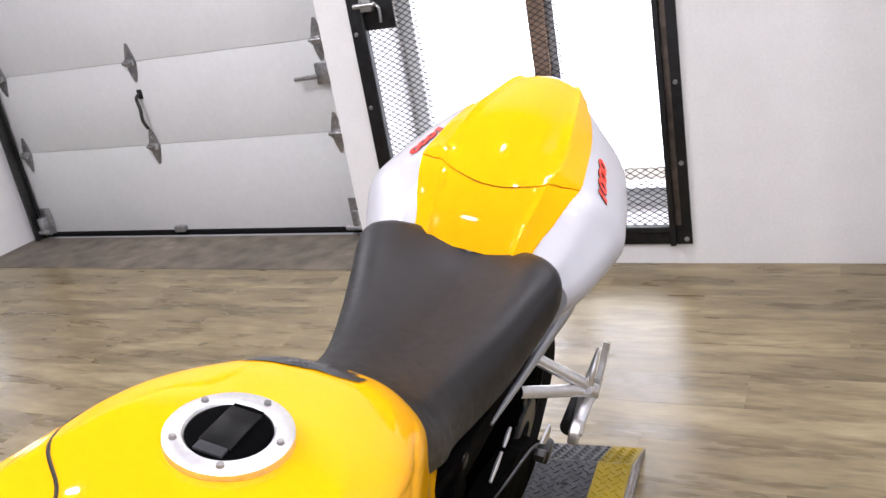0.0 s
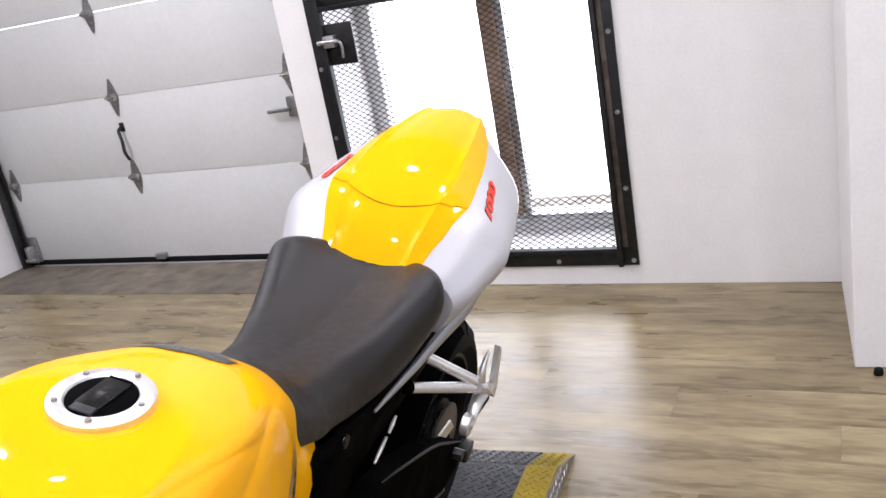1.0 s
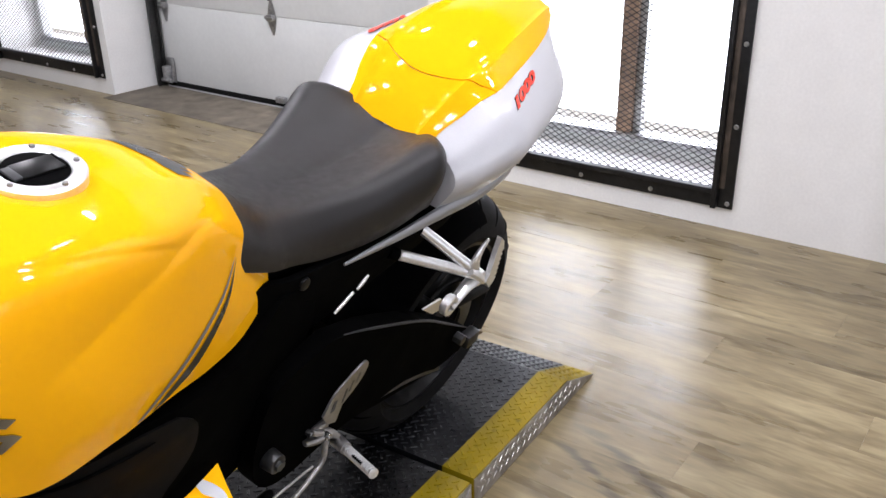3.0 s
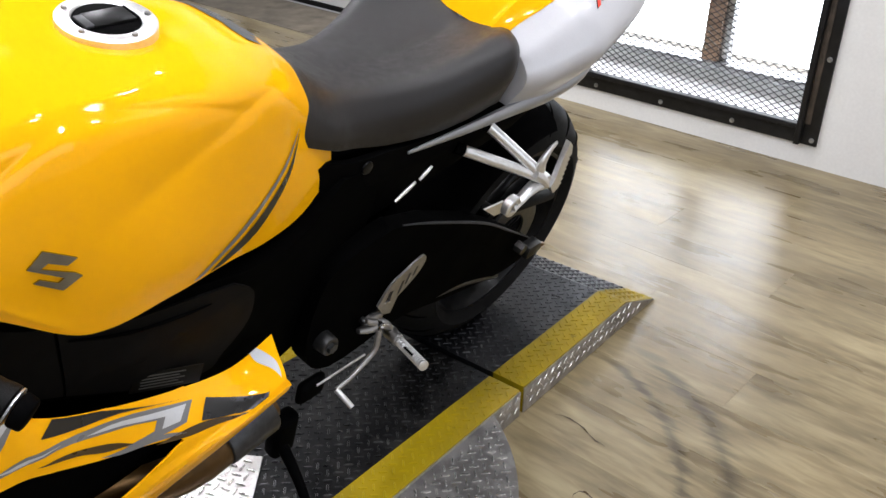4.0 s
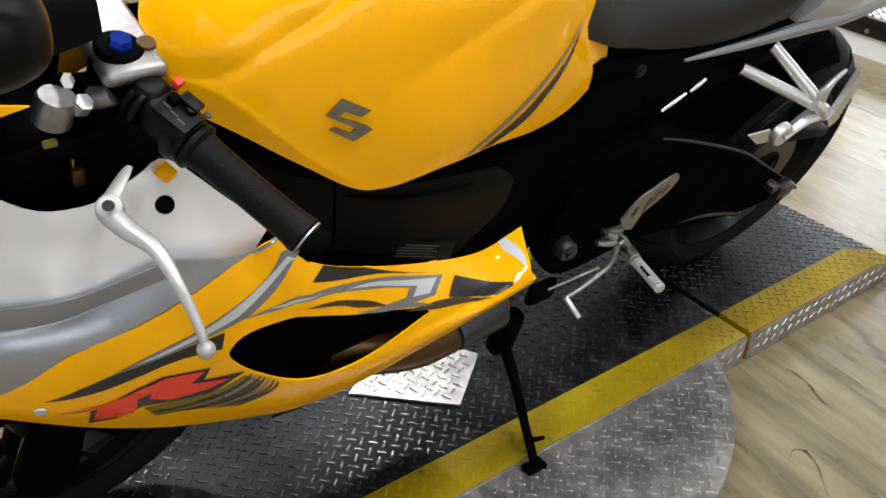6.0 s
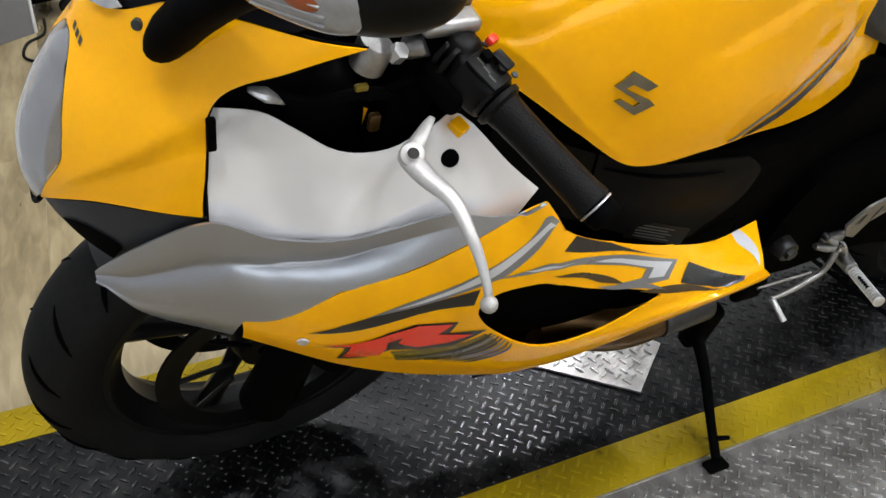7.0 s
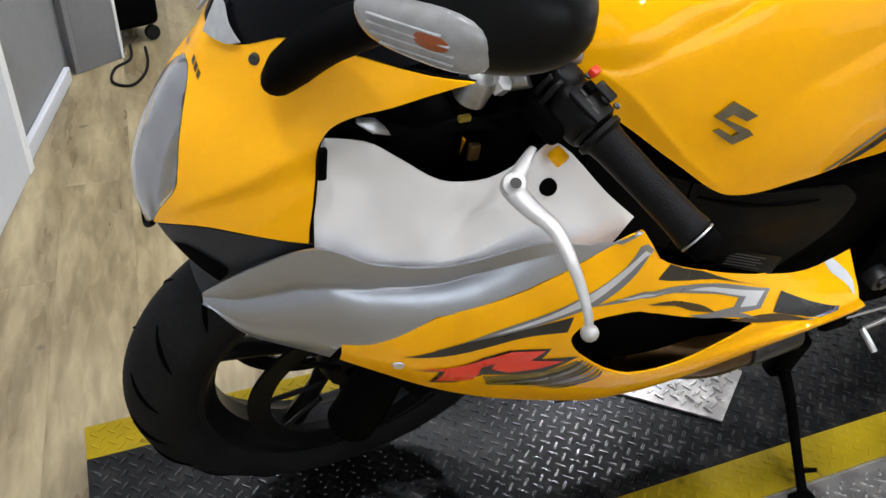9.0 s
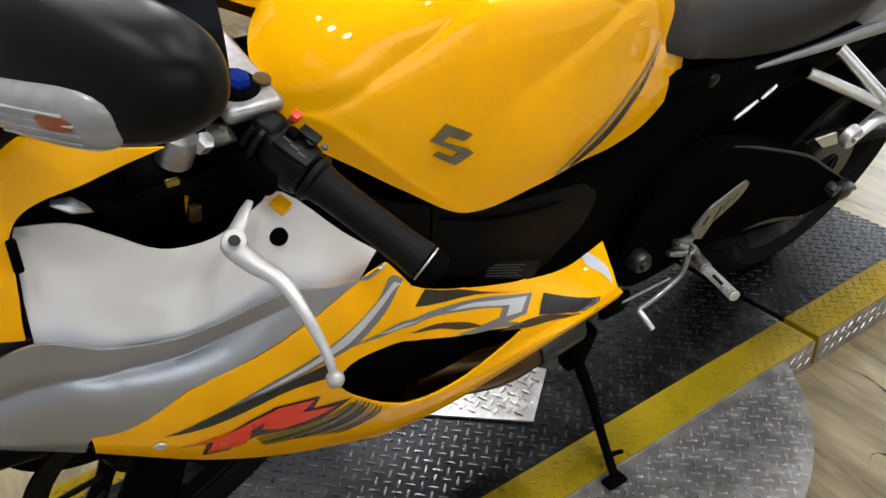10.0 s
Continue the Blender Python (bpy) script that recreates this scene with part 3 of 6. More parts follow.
def treads(inside, x0, x1, y0, y1, zf, p=0.0198, ln=0.0225, wd=0.0050, h=0.0018, turn=0.0):
    """Raised lozenges in alternate directions over an area."""
    verts, faces = [], []
    ca, sa = math.cos(turn), math.sin(turn)
    cx, cy = (x0 + x1) / 2, (y0 + y1) / 2
    r = math.hypot(x1 - x0, y1 - y0) / 2
    n = int(r / p) + 2
    for i in range(-n, n + 1):
        for j in range(-n, n + 1):
            u, w = i * p, j * p
            x, y = cx + u * ca - w * sa, cy + u * sa + w * ca
            if not (x0 < x < x1 and y0 < y < y1 and inside(x, y)):
                continue
            a = turn + (0 if (i + j) % 2 else math.pi / 2)
            dx, dy = math.cos(a) * ln / 2, math.sin(a) * ln / 2
            nx, ny = -math.sin(a) * wd / 2, math.cos(a) * wd / 2
            k = len(verts)
            base = [(x + dx, y + dy), (x + dx * 0.7 + nx, y + dy * 0.7 + ny), (x - dx * 0.7 + nx, y - dy * 0.7 + ny), (x - dx, y - dy), (x - dx * 0.7 - nx, y - dy * 0.7 - ny), (x + dx * 0.7 - nx, y + dy * 0.7 - ny)]
            verts += [(bx, by, zf(bx, by) - 0.0005) for bx, by in base]
            verts += [(x + (bx - x) * 0.72, y + (by - y) * 0.72, zf(x, y) + h) for bx, by in base]
            faces += [(k + q, k + (q + 1) % 6, k + 6 + (q + 1) % 6, k + 6 + q) for q in range(6)]
            faces.append(tuple(k + 6 + q for q in range(6)))
    me = bpy.data.meshes.new("tread")
    me.from_pydata(verts, [], faces)
    return me


def tread_part(name, parent, material, label, *args, **kw):
    me = treads(*args, **kw)
    me.materials.append(material)
    ob = new(name, me)
    ob.parent = parent
    return tagged(ob, label, kind="stuff")


LUGS = {"worn_tread_steel": TREAD_WORN, "black_painted_tread": TREAD_DARK, "yellow_painted_tread": TREAD_YELLOW}


def turntable():
    t = thing("display_turntable", "steel tread-plate motorcycle turntable with yellow edges", "display stand")
    X0, X1, XI0, XI1, Y0, Y1 = -0.163, 0.385, -0.082, 0.302, -0.66, 1.022
    b = bmesh.new()
    bmesh.ops.create_cone(b, cap_ends=True, segments=96, radius1=0.55, radius2=0.55, depth=TOP - 0.006, matrix=Matrix.Translation((0.11, 0.45, (TOP - 0.006) / 2)))
    bmesh.ops.bevel(b, geom=[e for e in b.edges if e.calc_face_angle(0) > 0.5], offset=0.002, segments=2, affect="EDGES")
    part("disc", b, PLATE_BRIGHT, t, "round silver tread-plate disc")
    tread_part("disc_tread", t, TREAD_BRIGHT, "raised silver tread", lambda x, y: (x - 0.11) ** 2 + (y - 0.45) ** 2 < 0.541 ** 2 and not X0 - 0.012 < x < X1 + 0.012,
               -0.5, 0.7, -0.12, 1.02, lambda x, y: TOP - 0.006, turn=radians(45))
    top = lambda x, y: TOP

    def deck(name, xa, xb, ya, yb, mat, label):
        part(name, span(xa, xb, ya, yb, 0.002, TOP, None, 0.0015), mat, t, label)
        tread_part(name + "_tread", t, LUGS[mat.name], label, lambda x, y: xa + 0.008 < x < xb - 0.008 and ya + 0.008 < y < yb - 0.008, xa, xb, ya, yb, top, turn=radians(45))

    deck("deck", XI0, XI1, Y0, Y1, PLATE_STEEL, "worn dark steel tread plate")
    deck("edge_strip", XI1, X1, Y0, Y1, PLATE_YELLOW, "yellow painted tread edge")
    deck("edge_strip", X0, XI0, Y0, Y1, PLATE_YELLOW, "yellow painted tread edge")
    part("skirt", span(X1, X1 + 0.003, Y0, Y1, 0.002, TOP - 0.004), PLATE_BRIGHT, t, "silver side skirt")
    # the ramp: level over the seam, then down to the floor
    r0, r1, r2 = 1.037, 1.50, 1.67

    def rz(x, y):
        return TOP if y < r1 else TOP * (r2 - y) / (r2 - r1) + 0.003

    def wedge(xa, xb, mat, name, label):
        b = bmesh.new()
        prof = [(r0, 0.002), (r0, TOP), (r1, TOP), (r2, 0.003), (r2, 0.002)]
        va = [b.verts.new((xa, y, z)) for y, z in prof]
        vb = [b.verts.new((xb, y, z)) for y, z in prof]
        b.faces.new(va)
        b.faces.new(vb[::-1])
        for i in range(5):
            b.faces.new((va[i], vb[i], vb[(i + 1) % 5], va[(i + 1) % 5]))
        part(name, b, mat, t, label, None, 0)
        tread_part(name + "_tread", t, LUGS[mat.name], label, lambda x, y: xa + 0.008 < x < xb - 0.008 and r0 + 0.008 < y < r2 - 0.01, xa, xb, r0, r2, rz, turn=radians(45))

    wedge(XI0, XI1, PLATE_BLACK, "ramp", "black painted tread ramp")
    wedge(XI1, X1, PLATE_YELLOW, "ramp_edge", "yellow painted ramp edge")
    wedge(X0, XI0, PLATE_YELLOW, "ramp_edge", "yellow painted ramp edge")
    b = bmesh.new()
    prof = [(r0, 0.002), (r0, TOP - 0.003), (r1, TOP - 0.003), (r2, 0.003)]
    fa = [b.verts.new((X1 + 0.0005, y, z)) for y, z in prof]
    fb = [b.verts.new((X1 + 0.003, y, z)) for y, z in prof]
    b.faces.new(fa[::-1])
    b.faces.new(fb)
    for i in range(4):
        b.faces.new((fa[i], fa[(i + 1) % 4], fb[(i + 1) % 4], fb[i]))
    part("ramp_skirt", b, PLATE_BRIGHT, t, "silver ramp side skirt", None, 0)
    # tread on the upright skirts
    for name, ya, yb in (("skirt_tread", Y0 + 0.01, Y1 - 0.01), ("ramp_skirt_tread", r0 + 0.01, r2 - 0.05)):
        me = treads(lambda y, z: z < (rz(0, y) if y > Y1 else TOP) - 0.012, ya, yb, 0.012, TOP - 0.006, lambda y, z: 0.0, turn=radians(45))
        me.materials.append(PLATE_BRIGHT)
        ob = new(name, me)
        ob.parent = t
        ob.matrix_local = Matrix(((0, 0, 1, X1 + 0.0032), (1, 0, 0, 0), (0, 1, 0, 0), (0, 0, 0, 1)))
        tagged(ob, "raised silver tread", kind="stuff")
    # a loose bright triangular plate over the wheel well
    quad = [(0.08, 0.25), (0.222, 0.402), (0.125, 0.52), (-0.03, 0.42)]

    def within(x, y, inset=0.012):
        return all((q[0] - p[0]) * (y - p[1]) - (q[1] - p[1]) * (x - p[0]) > inset * math.dist(p, q) for p, q in zip(quad, quad[1:] + quad[:1]))

    b = sheet([quad], lambda u, w: (u, w, TOP + 0.006), (9, 9), 0.004)
    part("bright_plate", b, PLATE_BRIGHT, t, "bright silver corner plate", None, 0)
    tread_part("bright_tread", t, TREAD_BRIGHT, "raised silver tread", within,
               -0.03, 0.25, 0.25, 0.52, lambda x, y: TOP + 0.0075, turn=radians(20))
    return t


turntable()

# ---- the motorcycle ----
LEAN_DEG = 17.0
BIKE = pose(0.062, 0, TOP, 0, LEAN_DEG, 0)   # leans on its side stand; x to its left, y to its rear
class Surf:
    """A half body surface: stations along y, each with the same number of (x, z) section points from the top down."""

    def __init__(self, stations):
        self.ys = np.array([s[0] for s in stations], float)
        self.pts = np.array([s[1] for s in stations], float)

    @staticmethod
    def blend(xs, arr, x):
        n = len(xs)
        i = int(np.clip(np.searchsorted(xs, x) - 1, 0, n - 2))
        h = xs[i + 1] - xs[i]
        t = min(max((x - xs[i]) / h, 0.0), 1.0)
        def slope(k):
            if k == 0:
                return (arr[1] - arr[0]) / (xs[1] - xs[0])
            if k == n - 1:
                return (arr[-1] - arr[-2]) / (xs[-1] - xs[-2])
            return (arr[k + 1] - arr[k - 1]) / (xs[k + 1] - xs[k - 1])
        a, b, m, q = arr[i], arr[i + 1], slope(i) * h, slope(i + 1) * h
        t2, t3 = t * t, t * t * t
        return (2 * t3 - 3 * t2 + 1) * a + (t3 - 2 * t2 + t) * m + (3 * t2 - 2 * t3) * b + (t3 - t2) * q

    folds = ()
    bow = 0.0   # how far the middle of the front edge is set back

    def fold(self, y, v):
        """Creases pressed into the panel: each has (y, v) stops, a height and how far it spreads above and below."""
        total = 0.0
        for ys, vs, high, up, down in self.folds:
            if ys[0] < y < ys[-1]:
                d = v - float(np.interp(y, ys, vs))
                f = (y - ys[0]) / (ys[-1] - ys[0])
                total += high * min(1.0, 4 * f, 4 * (1 - f)) * math.exp(-abs(d) / (up if d < 0 else down))
        return total

    def at(self, y, v, out=0.0):
        row = self.blend(self.ys, self.pts, y)
        k = len(row)
        p = self.blend(np.arange(k) / (k - 1), row, v)
        if self.folds:
            q = self.fold(y, v)
            p = p + np.array([q, q * (0.9 - v)])
        back = y
        if self.bow and y < 0:
            back = y + self.bow * max(0.0, 1 - v / 0.42) ** 2 * min(1.0, -y / 0.11)
        if not out:
            return np.array([p[0], back, p[1]])
        e = 0.004
        y1, y0 = min(y + e, self.ys[-1]), max(y - e, self.ys[0])
        v1, v0 = min(v + e, 1.0), max(v - e, 0.0)
        dy = self.at(y1, v) - self.at(y0, v)
        dv = self.at(y, v1) - self.at(y, v0)
        nrm = np.cross(dy, dv)
        ln = np.linalg.norm(nrm)
        nrm = nrm / ln if ln > 1e-12 else np.array([0, 0, 1.0])
        if nrm[0] < 0 and abs(nrm[0]) > 0.2 or (abs(nrm[0]) <= 0.2 and nrm[2] < 0):
            nrm = -nrm
        return np.array([p[0], back, p[1]]) + out * nrm


FAIR = Surf([
    (-.455, [(.098, .650), (.099, .647), (.100, .644), (.100, .640), (.06, .60)]),
    (-.42, [(.124, .702), (.130, .668), (.132, .635), (.128, .612), (.08, .55)]),
    (-.355, [(.161, .762), (.170, .71), (.172, .65), (.163, .60), (.10, .48)]),
    (-.30, [(.178, .742), (.192, .69), (.198, .63), (.186, .582), (.11, .42)]),
    (-.23, [(.194, .738), (.212, .68), (.218, .61), (.206, .553), (.12, .36)]),
    (-.14, [(.203, .758), (.226, .69), (.236, .61), (.222, .523), (.13, .30)]),
    (-.035, [(.206, .750), (.232, .68), (.243, .60), (.235, .485), (.135, .28)]),
    (.0, [(.209, .700), (.230, .65), (.243, .58), (.238, .475), (.135, .27)]),
    (.075, [(.209, .655), (.228, .61), (.244, .55), (.240, .47), (.135, .26)]),
    (.19, [(.200, .602), (.222, .582), (.245, .55), (.245, .50), (.13, .26)]),
    (.28, [(.189, .570), (.215, .567), (.245, .557), (.252, .535), (.13, .27)]),
    (.36, [(.178, .578), (.205, .574), (.235, .566), (.250, .552), (.13, .30)]),
])
TANK = Surf([
    (-.112, [(0, .925), (.035, .924), (.065, .916), (.088, .904), (.098, .893), (.104, .882), (.107, .868)]),
    (-.09, [(0, .950), (.045, .948), (.085, .936), (.110, .918), (.119, .900), (.124, .884), (.126, .860)]),
    (-.05, [(0, .972), (.055, .970), (.10, .958), (.132, .932), (.143, .902), (.148, .872), (.149, .838)]),
    (.0, [(0, .985), (.062, .984), (.121, .965), (.143, .937), (.158, .890), (.166, .845), (.167, .803)]),
    (.08, [(0, .990), (.070, .990), (.133, .974), (.156, .944), (.173, .882), (.183, .808), (.185, .752)]),
    (.18, [(0, .979), (.070, .980), (.133, .968), (.155, .939), (.170, .870), (.183, .800), (.182, .748)]),
    (.28, [(0, .970), (.064, .970), (.121, .957), (.141, .928), (.150, .862), (.158, .790), (.156, .728)]),
    (.37, [(0, .952), (.052, .949), (.095, .931), (.115, .908), (.125, .848), (.132, .775), (.130, .702)]),
    (.44, [(0, .912), (.04, .908), (.070, .893), (.094, .867), (.104, .820), (.114, .760), (.116, .706)]),
    (.50, [(0, .855), (.03, .852), (.054, .842), (.072, .826), (.086, .800), (.097, .765), (.100, .735)]),
    (.545, [(0, .815), (.025, .812), (.042, .805), (.058, .795), (.070, .782), (.079, .765), (.082, .748)]),
])
SEAT = Surf([
    (.428, [(0, .912), (.040, .908), (.070, .893), (.094, .868), (.104, .838), (.104, .816)]),
    (.46, [(0, .896), (.042, .892), (.073, .878), (.097, .850), (.106, .820), (.106, .802)]),
    (.50, [(0, .866), (.042, .864), (.073, .853), (.098, .826), (.106, .802), (.106, .785)]),
    (.545, [(0, .848), (.042, .848), (.072, .842), (.094, .818), (.102, .792), (.102, .772)]),
    (.61, [(0, .836), (.044, .839), (.077, .837), (.100, .812), (.107, .782), (.106, .758)]),
    (.70, [(0, .832), (.056, .842), (.095, .849), (.121, .828), (.128, .790), (.120, .757)]),
    (.77, [(0, .838), (.064, .856), (.110, .876), (.139, .860), (.146, .816), (.130, .768)]),
    (.815, [(0, .846), (.065, .868), (.114, .896), (.148, .886), (.156, .840), (.134, .780)]),
    (.845, [(0, .858), (.062, .874), (.108, .896), (.138, .882), (.146, .842), (.134, .785)]),
    (.876, [(0, .868), (.052, .874), (.092, .884), (.118, .868), (.126, .835), (.118, .800)]),
])
TAIL = Surf([
    (.86, [(0, .855), (0.05, .855), (0.0909, .862), (0.1283, .858), (0.156, .825), (0.1356, .770)]),
    (.90, [(0, .912), (0.05, .910), (0.0921, .900), (0.1497, .885), (0.182, .838), (0.1454, .772)]),
    (.95, [(0, .962), (0.05, .958), (0.1, .945), (0.166, .922), (0.204, .866), (0.154, .775)]),
    (.978, [(0, .976), (0.05, .971), (0.102, .958), (0.172, .935), (0.2125, .875), (0.155, .777)]),
    (.990, [(0, .982), (0.05, .977), (0.103, .964), (0.1725, .938), (0.2125, .879), (0.156, .778)]),
    (1.03, [(0, .998), (0.05, .993), (0.101, .977), (0.1655, .949), (0.206, .889), (0.154, .782)]),
    (1.10, [(0, 1.020), (0.047, 1.015), (0.0947, 1.0), (0.153, .966), (0.194, .905), (0.1448, .795)]),
    (1.18, [(0, 1.034), (0.04, 1.030), (0.0798, 1.015), (0.1286, .983), (0.17, .922), (0.1252, .822)]),
    (1.25, [(0, 1.040), (0.034, 1.036), (0.062, 1.024), (0.0900, .990), (0.123, .935), (0.0936, .855)]),
    (1.29, [(0, 1.034), (0.026, 1.029), (0.047, 1.014), (0.066, .985), (0.090, .938), (0.0700, .875)]),
    (1.318, [(0, 1.015), (0.016, 1.010), (0.029, .998), (0.042, .975), (0.056, .940), (0.0450, .895)]),
])
TANK.bow = 0.04
TANK.folds = (
    ((-.045, -.005, .053, .147, .225, .30), (.345, .31, .29, .275, .24, .20), .0045, .10, .05),
    ((.07, .139, .196, .282, .36), (.28, .32, .36, .47, .56), -.0022, .02, .10),
    ((-.10, -.069, -.03, .017, .068, .10), (.76, .71, .56, .48, .36, .31), -.0045, .10, .035),
    ((.08, .118, .19, .27, .36, .42), (.72, .67, .605, .545, .44, .36), -.0045, .12, .04),
    ((-.10, -.075, -.036, .011, .054, .09), (.74, .79, .88, .95, .97, 1.0), .0035, .05, .10),
)
FAIR.folds = (
    ((-.46, -.42, -.38, -.355, -.33, -.29, -.21, -.12), (.24, .26, .27, .26, .205, .125, .075, .05), -.015, .10, .12),
)


bike = thing("sport_motorcycle", "yellow and silver sport motorcycle leaning on its side stand", "motorcycle", BIKE)


def wheel(name, at, radius, rim_r, tyre_w, rim_w, turn=0.0, disc=0.15):
    w = new(name)
    w.parent, w.matrix_local = bike, Matrix.Translation(at) @ pose(0, 0, 0, 0, 0, turn)
    w.empty_display_size = 0.05
    tagged(w, "black cast wheel with a sport tyre")
    h = tyre_w / 2
    prof = [(h * math.sin(a), radius - (tyre_w * 0.52) * (1 - math.cos(a))) for a in np.linspace(-1.35, 1.35, 19)]
    lip = rim_w / 2
    prof = [(-lip, rim_r), (-lip - 0.006, rim_r + 0.008)] + prof + [(lip + 0.006, rim_r + 0.008), (lip, rim_r)]
    tyre = part("tyre", spin(prof, 96), RUBBER, w, "black grooved sport tyre")
    for k in range(20):
        for s in (1, -1):
            a0 = 2 * math.pi * (k + (0.5 if s < 0 else 0)) / 20
            pts = []
            for q in range(5):
                f = q / 4
                ang = s * (0.25 + 0.75 * f) * 1.1
                rr = radius - tyre_w * 0.52 * (1 - math.cos(ang)) - 0.0008
                pts.append((h * math.sin(ang), rr * math.cos(a0 + 0.17 * f), rr * math.sin(a0 + 0.17 * f)))
            part("groove", tube(pts, [0.0014, 0.0036, 0.0042, 0.0036, 0.0012], 6, None, 0.5), FRAMEBLACK, tyre, "", None, 0)
    rp = [(-lip, rim_r + 0.004), (-lip, rim_r - 0.008), (-lip + 0.012, rim_r - 0.012), (-0.015, rim_r - 0.03), (0.015, rim_r - 0.03), (lip - 0.012, rim_r - 0.012), (lip, rim_r - 0.008), (lip, rim_r + 0.004)]
    part("rim", spin(rp, 72), GOLDRIM, w, "black painted rim")
    part("hub", spin([(-0.05, 0.012), (-0.05, 0.034), (-0.03, 0.042), (0.03, 0.042), (0.05, 0.034), (0.05, 0.012)], 32), GOLDRIM, w)
    for k in range(3):
        for s in (-0.16, 0.16):
            a = 2 * math.pi * k / 3 + 0.4
            b = tube([(0, 0.036 * math.cos(a + s * 2.2), 0.036 * math.sin(a + s * 2.2)), (0, 0.1 * math.cos(a + s * 1.6), 0.1 * math.sin(a + s * 1.6)),
                      (0, (rim_r - 0.02) * math.cos(a + s * 1.7), (rim_r - 0.02) * math.sin(a + s * 1.7))], [0.018, 0.014, 0.02], 10, None, 0.8)
            part("spoke", b, GOLDRIM, w)
    for s in ((1, -1) if disc > 0.12 else (1,)):
        dp = [(s * 0.064, disc * 0.80), (s * 0.064, disc), (s * 0.069, disc), (s * 0.069, disc * 0.80)]
        d = part("brake_disc", spin(dp, 64), DISCDARK, w, "dark steel brake disc")
        for k in range(9):
            a = 2 * math.pi * k / 9
            b = rod((s * 0.066, disc * 0.36 * math.cos(a), disc * 0.36 * math.sin(a)), (s * 0.066, disc * 0.81 * math.cos(a + 0.25), disc * 0.81 * math.sin(a + 0.25)), 0.004, None, 6)
            part("carrier_arm", b, DISCDARK, d)
    return w


FA, RA = Vector((-0.025, -0.262, 0.312)), Vector((0, 1.155, 0.312))
front_wheel = wheel("front_wheel", FA, 0.300, 0.215, 0.118, 0.09, 3.0, 0.155)
rear_wheel = wheel("rear_wheel", RA, 0.312, 0.215, 0.188, 0.15, 0.0, 0.11)
b = spin([(0.082, 0.06), (0.082, 0.105), (0.088, 0.105), (0.088, 0.06)], 48)
part("sprocket", b, STEELDARK, rear_wheel, "worn steel rear sprocket")
b = rod((0.05, 0, 0), (0.14, 0, 0), 0.014, 0.014, 6, None, 0.002)
part("axle_nut", b, STEELDARK, rear_wheel, "bare steel axle nut")


def lathe(p, q, stops, n=24):
    """One turned solid from p to q: stops of (share of the way, radius)."""
    p, q = Vector(p), Vector(q)
    d = q - p
    b = spin([(0, 0.0005)] + [(f * d.length, r) for f, r in stops] + [(d.length, 0.0005)], n, "Z", None, False)
    b.transform(Matrix.Translation(p) @ d.to_track_quat("Z", "Y").to_matrix().to_4x4())
    return b


# tank
tank = part("fuel_tank", skin(TANK, -0.112, 0.503, 0, 1, 120, 84, 0, True, 1, 0.003), YELLOW, bike, "glossy yellow fuel tank")


def on(surf, out=0.0):
    return lambda u, w: surf.at(min(max(u, surf.ys[0]), surf.ys[-1]), min(max(w, 0.0), 1.0), out)


def decal(name, loop, surf, mat, parent, label="", out=0.0014, corners=None, sides=(1,), step=(0.014, 0.05), thick=0.0):
    corners = tuple(range(len(loop))) if corners is None else corners
    for s in sides:
        part(name, sheet([smooth_loop(loop, corners, 4)], on(surf, out), step, thick, s), mat, parent, label)


cap_m = Matrix.Translation((0, 0.218, 0.9815))
cap = part("filler_ring", spin([(-0.010, 0.034), (0.005, 0.0352), (0.007, 0.0372), (0.007, 0.0490), (0.005, 0.0520), (-0.010, 0.0525)], 64, "Z"), ALU, tank, "brushed silver filler ring", cap_m)
for k in range(5):
    a = 2 * math.pi * k / 5 + 1.35
    b = rod((0.0435 * math.cos(a), 0.0435 * math.sin(a), 0.006), (0.0435 * math.cos(a), 0.0435 * math.sin(a), 0.0095), 0.0034, 0.0030, 10)
    rod((0.0435 * math.cos(a), 0.0435 * math.sin(a), 0.0094), (0.0435 * math.cos(a), 0.0435 * math.sin(a), 0.0098), 0.0022, None, 6, b)
    part("ring_bolt", b, WORNALU, cap, "small dark bolt")
b = rod((0, 0, -0.004), (0, 0, 0.006), 0.036, 0.0345, 40, None, 0.002)
part("filler_cap", b, BLACK, cap, "black locking filler cap")
b = box(0.030, 0.050, 0.004, (0.0, 0.002, 0.0068), 0.0018)
part("key_flap", b, SATINBLACK, cap, "black hinged key flap")
b = box(0.026, 0.012, 0.003, (0.0, -0.026, 0.0070), 0.001)
part("key_hole_cover", b, GREYPLASTIC, cap, "dark grey finger tab")
part("flap_hinge", rod((-0.013, 0.028, 0.0072), (0.013, 0.028, 0.0072), 0.0022, None, 10), BLACK, cap, "black hinge pin")
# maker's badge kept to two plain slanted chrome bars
decal("badge", [(0.024, 0.755), (0.040, 0.70), (0.070, 0.728), (0.060, 0.745), (0.043, 0.735), (0.036, 0.752), (0.066, 0.765), (0.073, 0.775), (0.053, 0.815), (0.028, 0.80), (0.034, 0.785), (0.050, 0.792), (0.056, 0.778)], TANK, BADGE, tank, "dark chrome tank badge", 0.003, None, (1, -1), (0.02, 0.05), 0.002)
decal("side_stripe", [(0.212, 0.985), (0.30, 0.87), (0.38, 0.74), (0.416, 0.60), (0.386, 0.745), (0.308, 0.885), (0.224, 0.99)], TANK, DECALGREY, tank, "grey and gold tank stripe", 0.0012, (0, 3, 6), (1, -1))
